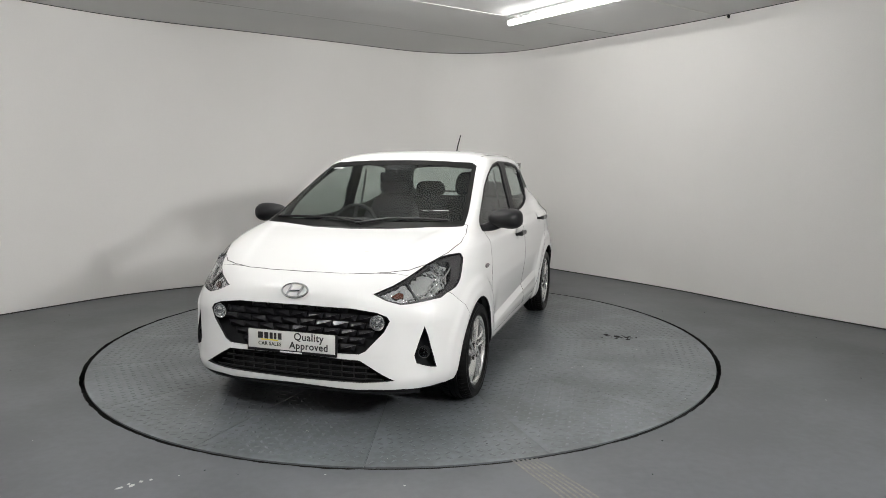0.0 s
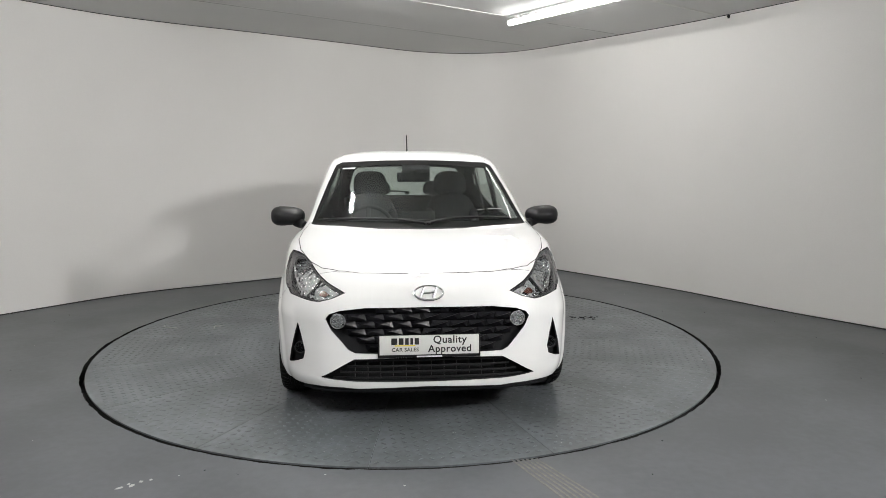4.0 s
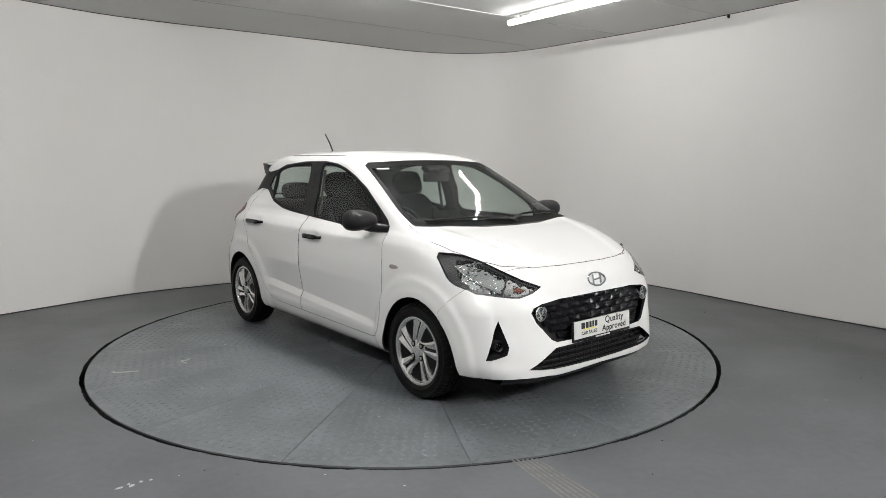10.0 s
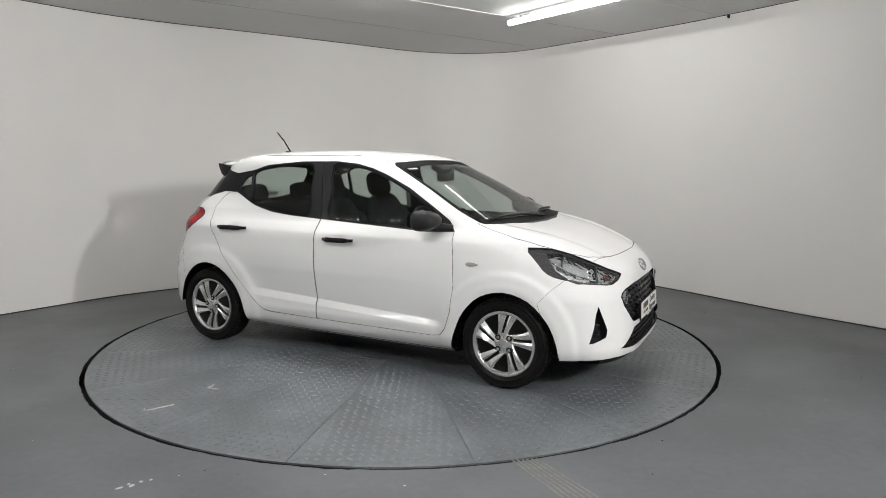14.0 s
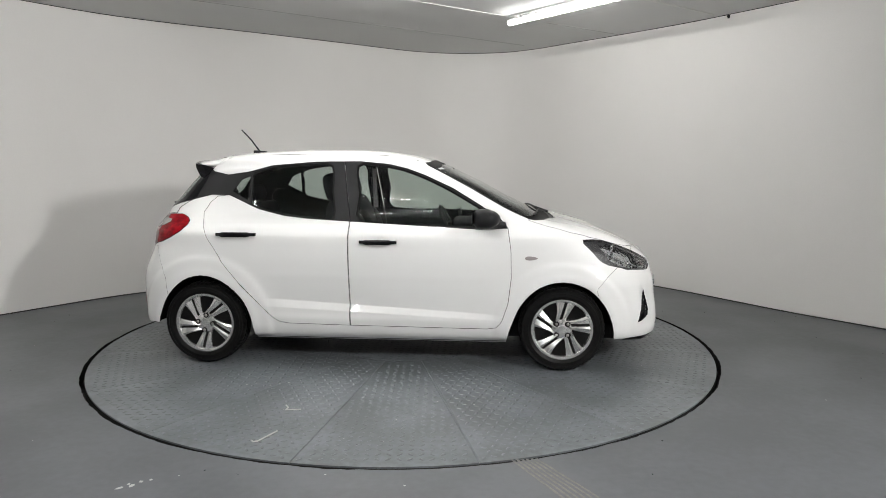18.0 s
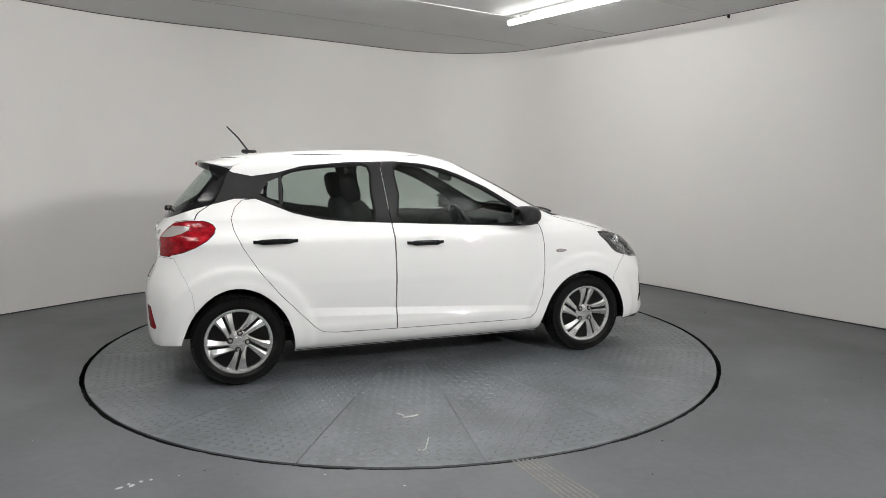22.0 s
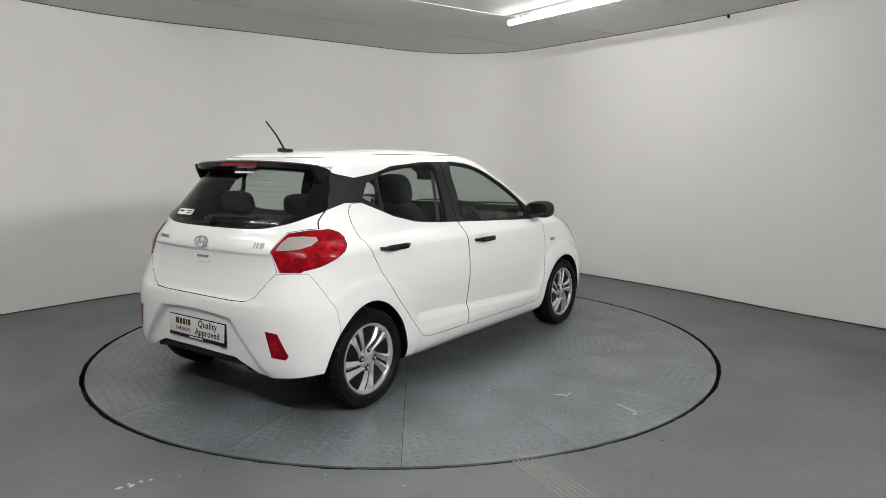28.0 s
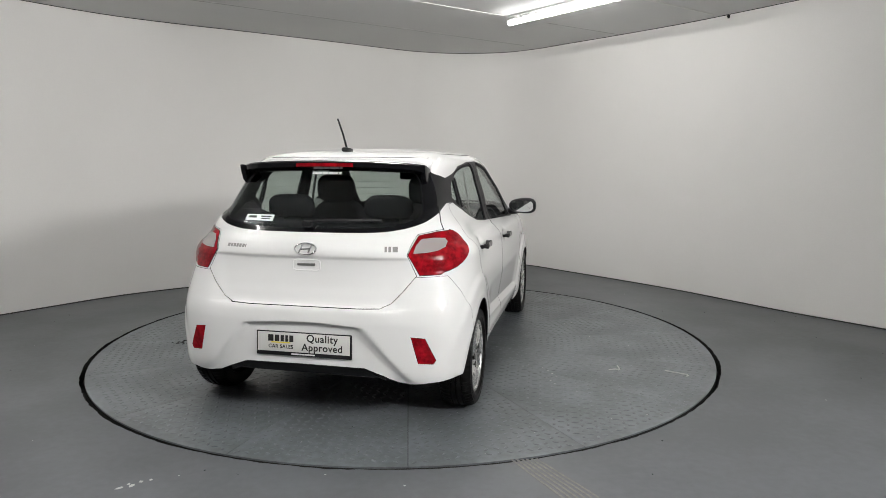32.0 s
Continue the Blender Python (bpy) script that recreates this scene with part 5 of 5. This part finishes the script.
def build_seat(car, y):
    seat = part("front_seat", rounded((0.50, 0.46, 0.16), (-0.06, y, 0.52), 0.06), CLOTH, car, "black cloth front seat")
    back = pose(0, 0, 0, 0, -14, 0)
    part("backrest", pillow((0.19, 0.47, 0.66), (-0.31, y, 0.79), back, 0.6, -0.10), CLOTH, seat)
    for d in (-0.185, 0.185):
        part("side_bolster", pillow((0.15, 0.10, 0.44), (-0.255, y + d, 0.78), back, 0.7), CLOTH, seat)
    part("headrest", pillow((0.11, 0.275, 0.205), (-0.415, y, 1.195), back, 0.62, -0.06), CLOTH, seat, "black headrest")
    for d in (-0.05, 0.05):
        part("headrest_post", tube([(-0.375, y + d, 1.05), (-0.405, y + d, 1.17)], 0.006, 8), BLACK_TRIM, seat)


def build_cabin(car, skin):
    part("cabin_floor", box((2.7, 1.34, 0.03), (-0.20, 0, 0.335), 0.01), CABIN, car)
    part("firewall", box((0.03, 1.36, 0.50), (1.02, 0, 0.60), 0.01), CABIN, car)
    part("boot_wall", box((0.03, 1.20, 0.36), (-1.60, 0, 0.56), 0.01), CABIN, car)
    part("headlining", box((1.20, 0.95, 0.012), (-0.50, 0, 1.405), 0.004), CABIN, car)
    # dashboard with a raised cowl over the dials
    bm = bmesh.new()
    profile = smooth_line(((0.42, 0.60), (0.46, 0.80), (0.52, 0.895), (0.62, 0.925), (0.80, 0.930), (0.96, 0.945), (0.99, 0.93), (0.99, 0.60)), 3)
    prism(profile, -0.66, 0.66, pose(0, 0, 0, 90, 0, 0), bm)
    dash = part("dashboard", bm, CABIN, car, "dark plastic dashboard")
    part("dial_cowl", rounded((0.20, 0.36, 0.09), (0.56, -0.335, 0.935), 0.04), CABIN, dash)
    part("centre_screen", rounded((0.02, 0.24, 0.13), (0.50, 0.02, 0.965), 0.008, pose(0, 0, 0, 0, -10)), BLACK_GLOSS, dash)
    part("centre_console", rounded((0.55, 0.20, 0.26), (0.22, 0, 0.47), 0.03), CABIN, dash)
    # steering wheel on the car's right
    m = pose(0.445, -0.335, 0.895, 0, 65, 0)
    bm = lathe([(0.178 + 0.0145 * math.cos(t), 0.0145 * math.sin(t)) for t in np.linspace(0, 2 * math.pi, 10, endpoint=False)], 40, "Z", closed=True)
    bmesh.ops.transform(bm, matrix=m, verts=bm.verts)
    wheel = part("steering_wheel", bm, CABIN, car, "black three-spoke steering wheel")
    part("wheel_boss", rounded((0.12, 0.13, 0.05), (0, 0, 0), 0.02), CABIN, wheel).matrix_basis = m
    for a in (0, 90, 180):
        part("spoke", rounded((0.030, 0.13, 0.016), (0, 0.11, 0), 0.006), CABIN, wheel).matrix_basis = m @ pose(0, 0, 0, 0, 0, a + 90)
    for y in (0.335, -0.335):
        build_seat(car, y)
    bench = part("rear_seat", rounded((0.46, 1.20, 0.15), (-0.85, 0, 0.52), 0.05), CLOTH, car, "black cloth rear bench")
    part("bench_backrest", rounded((0.14, 1.20, 0.56), (-1.13, 0, 0.77), 0.05, pose(0, 0, 0, 0, -16)), CLOTH, bench)
    for y in (0.30, -0.30):
        head = part("rear_headrest", pillow((0.085, 0.285, 0.135), (-1.215, y, 1.125), pose(0, 0, 0, 0, -12), 0.6, -0.06), CLOTH, bench)
        for d in (-0.055, 0.055):
            part("headrest_post", tube([(-1.195, y + d, 0.99), (-1.21, y + d, 1.10)], 0.0045, 8), BLACK_TRIM, head)
    part("parcel_shelf", box((0.34, 1.12, 0.02), (-1.40, 0, 0.985), 0.006), CABIN, car, "dark parcel shelf")
    # rear-view mirror and the sensor box above it
    rear_view = part("rear_view_mirror", rounded((0.035, 0.235, 0.068), (0.405, -0.01, 1.268), 0.016), BLACK_GLOSS, car, "black interior rear-view mirror")
    part("mirror_stem", tube([(0.42, 0, 1.29), (0.45, 0, 1.325)], 0.011, 8), CABIN, rear_view)
    part("sensor_box", rounded((0.10, 0.20, 0.05), (0.372, 0.01, 1.325), 0.012, pose(0, 0, 0, 0, 27)), CABIN, car)
    for s in (1, -1):
        p = (-0.27, s * 0.575, 1.15)
        part("seat_belt", box((0.035, 0.004, 0.34), p, 0.001, pose(0, 0, 0, s * 10, 0, 0)), BELT_GREY, car, "grey seat belt strap")


BELT_GREY = worn("grey_belt_webbing", (0.16, 0.16, 0.155), (0.12, 0.12, 0.12), (0.7, 0.85), 30, 400, 0.2, depth=0.001)


def build_underside(car):
    part("underbody", box((1.72, 1.40, 0.13), (0.0, 0, 0.215), 0.025), METAL_DARK, car, "dark dull underside")
    part("fuel_tank", rounded((0.45, 0.9, 0.12), (-0.72, 0, 0.215), 0.05), METAL_DARK, car)
    part("boot_floor", rounded((0.80, 1.10, 0.10), (-1.24, 0, 0.300), 0.03), METAL_DARK, car)
    part("silencer", rounded((0.22, 0.48, 0.13), (-1.45, -0.12, 0.275), 0.06), STEEL, car, "dull exhaust silencer")
    part("tail_pipe", tube(smooth_line(((-1.50, -0.42, 0.27), (-1.56, -0.43, 0.262), (-1.60, -0.43, 0.250)), 4), 0.020, 12), STEEL, car)
    part("rear_axle", tube([(-WHEEL_X, -0.66, 0.275), (-WHEEL_X, 0.66, 0.275)], 0.035, 12), METAL_DARK, car)
    part("front_subframe", rounded((0.90, 1.16, 0.11), (1.28, 0, 0.220), 0.03), METAL_DARK, car)
    for sx in (1, -1):
        for s in (1, -1):
            part("strut", tube([(sx * WHEEL_X - 0.02, s * 0.56, 0.28), (sx * WHEEL_X - 0.05, s * 0.50, 0.60)], 0.030, 10), METAL_DARK, car)
    part("engine_bay", box((0.62, 0.80, 0.32), (1.35, 0, 0.55), 0.05), CABIN, car)


def build_car():
    car = tagged(new("hatchback_car"), "small white five-door hatchback car on the turntable", "car")
    made, tree = build_skin(car)
    skin = Skin(tree)
    build_wheels(car)
    build_grille(car, skin)
    build_front_details(car, skin)
    build_flanks(car, skin)
    build_spoiler(car, skin)
    build_rear_details(car, skin)
    build_cabin(car, skin)
    build_underside(car)
    return car


car = build_car()


# ---- fittings and small things of the room ----
def build_batten(a, b, strength, tray):
    """A bare tube below a white steel batten on the ceiling."""
    a, b = Vector((*a, 0)), Vector((*b, 0))
    length = (b - a).length
    d = (b - a).normalized()
    light = tagged(new("batten_light"), "lit bare tube in a white ceiling batten", "ceiling light", "battens on the ceiling")
    light.matrix_world = Matrix.Translation(((a.x + b.x) / 2, (a.y + b.y) / 2, CEILING)) @ Matrix.Rotation(math.atan2(d.y, d.x), 4, "Z")
    part("batten", box((length * 0.98, 0.026, 0.014), (0, 0, -0.007), 0.003), BATTEN, light, "white steel batten")
    for s in (-1, 1):
        part("tube_holder", box((0.014, 0.034, 0.040), (s * (length / 2 - 0.012), 0, -0.062), 0.003), BATTEN, light)
        part("fixing_clip", box((0.024, 0.030, 0.048), (s * length * 0.38, 0, -0.034), 0.004), BATTEN, light)
    if tray:
        part("tray", box((length * 0.97, 0.046, 0.005), (0, 0, -0.0485), 0.002), BATTEN, light, "white steel tray above the tube")
    part("tube", lathe(((0.0, -length / 2 + 0.02), (0.022, -length / 2 + 0.02), (0.022, length / 2 - 0.02), (0.0, length / 2 - 0.02)), 16, "X", (0, 0, -0.074)), glow(strength), light, "glowing white tube")


for k, (a, b, strength) in enumerate(TUBES):
    build_batten(a, b, strength, k == 0)


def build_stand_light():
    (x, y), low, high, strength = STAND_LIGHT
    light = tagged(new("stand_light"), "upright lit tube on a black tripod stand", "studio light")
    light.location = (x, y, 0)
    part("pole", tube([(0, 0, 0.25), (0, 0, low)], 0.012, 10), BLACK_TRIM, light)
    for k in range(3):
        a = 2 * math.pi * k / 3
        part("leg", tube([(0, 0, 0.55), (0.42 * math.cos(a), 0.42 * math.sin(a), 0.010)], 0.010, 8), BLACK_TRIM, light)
    # black curved shade, added out of view to keep the light off the near wall
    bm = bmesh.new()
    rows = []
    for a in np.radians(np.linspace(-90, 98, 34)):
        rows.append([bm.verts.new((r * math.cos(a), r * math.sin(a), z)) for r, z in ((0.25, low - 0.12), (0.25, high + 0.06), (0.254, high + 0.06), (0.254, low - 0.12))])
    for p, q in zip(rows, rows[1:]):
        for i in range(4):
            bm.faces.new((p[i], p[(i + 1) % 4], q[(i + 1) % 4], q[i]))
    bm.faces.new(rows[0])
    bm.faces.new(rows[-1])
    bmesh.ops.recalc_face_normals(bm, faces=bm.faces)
    part("shade", bm, BLACK_TRIM, light, "unseen black curved shade added to keep light off the wall")
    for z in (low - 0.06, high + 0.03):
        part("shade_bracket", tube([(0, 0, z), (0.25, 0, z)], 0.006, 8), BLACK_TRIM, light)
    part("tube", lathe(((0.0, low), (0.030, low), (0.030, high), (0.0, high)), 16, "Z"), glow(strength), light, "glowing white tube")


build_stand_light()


def strip(name, a, b, width, depth, material, label):
    a, b = Vector((*a, 0)), Vector((*b, 0))
    d = b - a
    bm = box((d.length, width, depth), (0, 0, 0), 0.001)
    ob = tagged(mesh_object(name, bm, material), label, "trim", kind="structure")
    ob.matrix_world = Matrix.Translation(((a.x + b.x) / 2, (a.y + b.y) / 2, CEILING - depth / 2 + 0.0005)) @ Matrix.Rotation(math.atan2(d.y, d.x), 4, "Z")
    return ob


STRIP_WHITE = worn("white_strip_paint", (0.72, 0.72, 0.70), (0.62, 0.62, 0.60), (0.5, 0.6), 5, 90, 0.05, depth=0.001)
JOINT = worn("filled_joint", (0.36, 0.36, 0.35), (0.42, 0.42, 0.41), (0.7, 0.8), 5, 90, 0.05, depth=0.001)
strip("trim_ceiling", (-2.2, -0.40), (1.03, 1.665), 0.028, 0.006, STRIP_WHITE, "white cover strip over a ceiling board joint")
strip("trim_ceiling", (1.10, 0.20), (2.98, 1.44), 0.028, 0.006, STRIP_WHITE, "white cover strip over a ceiling board joint")
strip("trim_joint", (-2.8, 0.55), (1.45, 3.31), 0.012, 0.003, JOINT, "faint filled joint between ceiling boards")
strip("trim_joint", (1.46, 1.94), (2.55, 2.63), 0.010, 0.003, JOINT, "faint filled joint between ceiling boards")


def along_wall(name, first, last, low, high, proud, material, label, bottom=0.0):
    """A thin strip along the curved wall, between two of its plan points."""
    line = smooth_line(WALL_PLAN[first:last], 8)
    pts = [Vector((*p, 0)) for p in line]
    bm = bmesh.new()
    rows = []
    for i, p in enumerate(pts):
        d = (pts[min(i + 1, len(pts) - 1)] - pts[max(i - 1, 0)]).normalized()
        inward = Vector((d.y, -d.x, 0)) * proud
        rows.append([bm.verts.new(q) for q in (p + Vector((0, 0, low)), p + inward + Vector((0, 0, low)), p + inward + Vector((0, 0, high)), p + Vector((0, 0, high)))])
    for a, b in zip(rows, rows[1:]):
        for k in range(4):
            bm.faces.new((a[k], a[(k + 1) % 4], b[(k + 1) % 4], b[k]))
    bm.faces.new(rows[0])
    bm.faces.new(rows[-1])
    bmesh.ops.recalc_face_normals(bm, faces=bm.faces)
    return tagged(mesh_object(name, bm, material), label, "trim", kind="structure")


GRIME = worn("wall_foot_grime", (0.020, 0.020, 0.020), (0.055, 0.055, 0.052), (0.8, 0.9), 4, 50, 0.2, depth=0.002)
along_wall("baseboard", 3, 22, 0.0, 0.011, 0.006, GRIME, "thin dirty sealant joint along the wall foot")
along_wall("trim_ceiling_edge", 3, 22, CEILING - 0.007, CEILING, 0.005, GRIME, "thin dark joint between wall and ceiling")
along_wall("trim_cable", 6, 9, 0.012, 0.026, 0.016, STRIP_WHITE, "white cable trunking along the wall foot")

# a small black hook high on the wall
hook = tagged(new("wall_hook"), "small black hook high on the white wall", "hook")
hook.location = (3.115, 1.395, 2.772)
part("plate", box((0.018, 0.018, 0.03), (0, 0, 0), 0.003), BLACK_TRIM, hook)
part("peg", tube([(0, 0, 0), (-0.02, -0.015, -0.004), (-0.026, -0.02, 0.012)], 0.004, 8), BLACK_TRIM, hook)

SCRAP = worn("white_plastic_scrap", (0.52, 0.52, 0.50), (0.42, 0.42, 0.40), (0.4, 0.5), 30, 200, 0.05, depth=0.001)


def scrap(points, radius, label):
    """A bent white strip lying on the turntable, which carries it round."""
    ob = tagged(mesh_object("plastic_tie", tube([(*p, radius) for p in points], radius, 6), SCRAP, None, "", True), label, "litter", "scraps on the turntable")
    return ob


RIDERS = [scrap(((-0.505, -1.535), (-0.480, -1.575), (-0.487, -1.605), (-0.440, -1.602), (-0.403, -1.593)), 0.0038, "bent white plastic tie lying on the turntable"),
          scrap(((-0.530, -2.025), (-0.515, -2.040), (-0.495, -2.030), (-0.438, -1.900)), 0.0038, "hooked white plastic tie lying on the turntable")]


def flakes(name, spots, material, label, parent=None, z=0.0005, seed=3):
    """Thin ragged flakes: (x, y, size) each."""
    rnd = random.Random(seed)
    co, faces = [], []
    for x, y, size in spots:
        n = rnd.randint(5, 8)
        k = len(co)
        turn = rnd.random() * 6.28
        long = rnd.uniform(0.45, 1.0)
        for i in range(n):
            t = 2 * math.pi * i / n
            r = size * rnd.uniform(0.5, 1.0)
            px, py = r * math.cos(t), r * long * math.sin(t)
            px, py = px * math.cos(turn) - py * math.sin(turn), px * math.sin(turn) + py * math.cos(turn)
            co += [(x + px, y + py, z), (x + px * 0.9, y + py * 0.9, z + 0.0012)]
        for i in range(n):
            j = (i + 1) % n
            faces.append((k + 2 * i, k + 2 * j, k + 2 * j + 1, k + 2 * i + 1))
        faces.append(tuple(k + 2 * i + 1 for i in range(n)))
    me = bpy.data.meshes.new(name)
    me.from_pydata(co, [], faces)
    me.materials.append(material)
    ob = new(name, me)
    ob.parent = parent
    return tagged(ob, label, "" if parent else "debris", kind="stuff")


rnd = random.Random(21)
ROOM_SPOTS = [(rnd.uniform(-3.5, 3.5), rnd.uniform(-3.0, 1.8), rnd.uniform(0.003, 0.008)) for k in range(90)]
ROOM_SPOTS = [s for s in ROOM_SPOTS if math.hypot(s[0], s[1]) > TABLE_R + 0.08]
flakes("floor_chips", [(-1.235, -2.405, 0.022), (-1.19, -2.385, 0.020), (-1.165, -2.35, 0.014), (-1.13, -2.335, 0.010), (-1.21, -2.37, 0.010), (-1.02, -2.30, 0.005)] + ROOM_SPOTS[::3],
       SCRAP, "white paint chips and dust on the floor")
flakes("floor_specks", ROOM_SPOTS[1::3] + ROOM_SPOTS[2::3], DARK, "dark grit and specks on the floor", seed=8)
TABLE_SPOTS = []
while len(TABLE_SPOTS) < 110:
    x, y = rnd.uniform(-2.2, 2.2), rnd.uniform(-2.2, 2.2)
    if 0.7 < math.hypot(x, y) < 2.2:
        TABLE_SPOTS.append((x, y, rnd.uniform(0.0025, 0.007)))
flakes("table_chips", TABLE_SPOTS[::2] + [(-0.86 + 0.05 * k, -1.2 + 0.03 * (k % 3), 0.008) for k in range(6)], SCRAP, "pale chips on the plates", turntable, 0.0, 9)
flakes("table_grit", TABLE_SPOTS[1::2] + [(-0.53 + rnd.gauss(0, 0.022), 1.60 + rnd.gauss(0, 0.06), rnd.uniform(0.012, 0.030)) for k in range(34)], DARK, "dark grit and dirt on the plates", turntable, 0.0, 10)
# worn parallel tape marks on the floor
TAPE = worn("worn_tape_residue", (0.20, 0.19, 0.165), (0.125, 0.128, 0.125), (0.5, 0.7), 9, 60, 0.1, depth=0.001, low=0.42, high=0.58)
for k in range(6):
    a, b = Vector((0.545 + 0.026 * k, -2.36, 0)), Vector((0.70 + 0.031 * k, -2.72, 0))
    d = b - a
    a = a - d * 0.42
    ob = tagged(mesh_object("floor_mark", box(((b - a).length, 0.012, 0.0008), (0, 0, 0.0004)), TAPE), "worn pale tape line on the grey floor", "trim", kind="structure")
    ob.matrix_world = Matrix.Translation((a + b) / 2) @ Matrix.Rotation(math.atan2(d.y, d.x), 4, "Z")


# ---- what moves ----
def motions():
    turns, drives = [], []
    for k in range(33):
        a = heading(k)
        turns.append((k, pose(0, 0, 0, 0, 0, a)))
        drives.append((k, pose(0, 0, 0, 0, 0, a) @ pose(*CAR_OFF, 0)))
    walk(turntable, turns)
    for rider in RIDERS:
        walk(rider, turns)
    walk(car, drives)


motions()
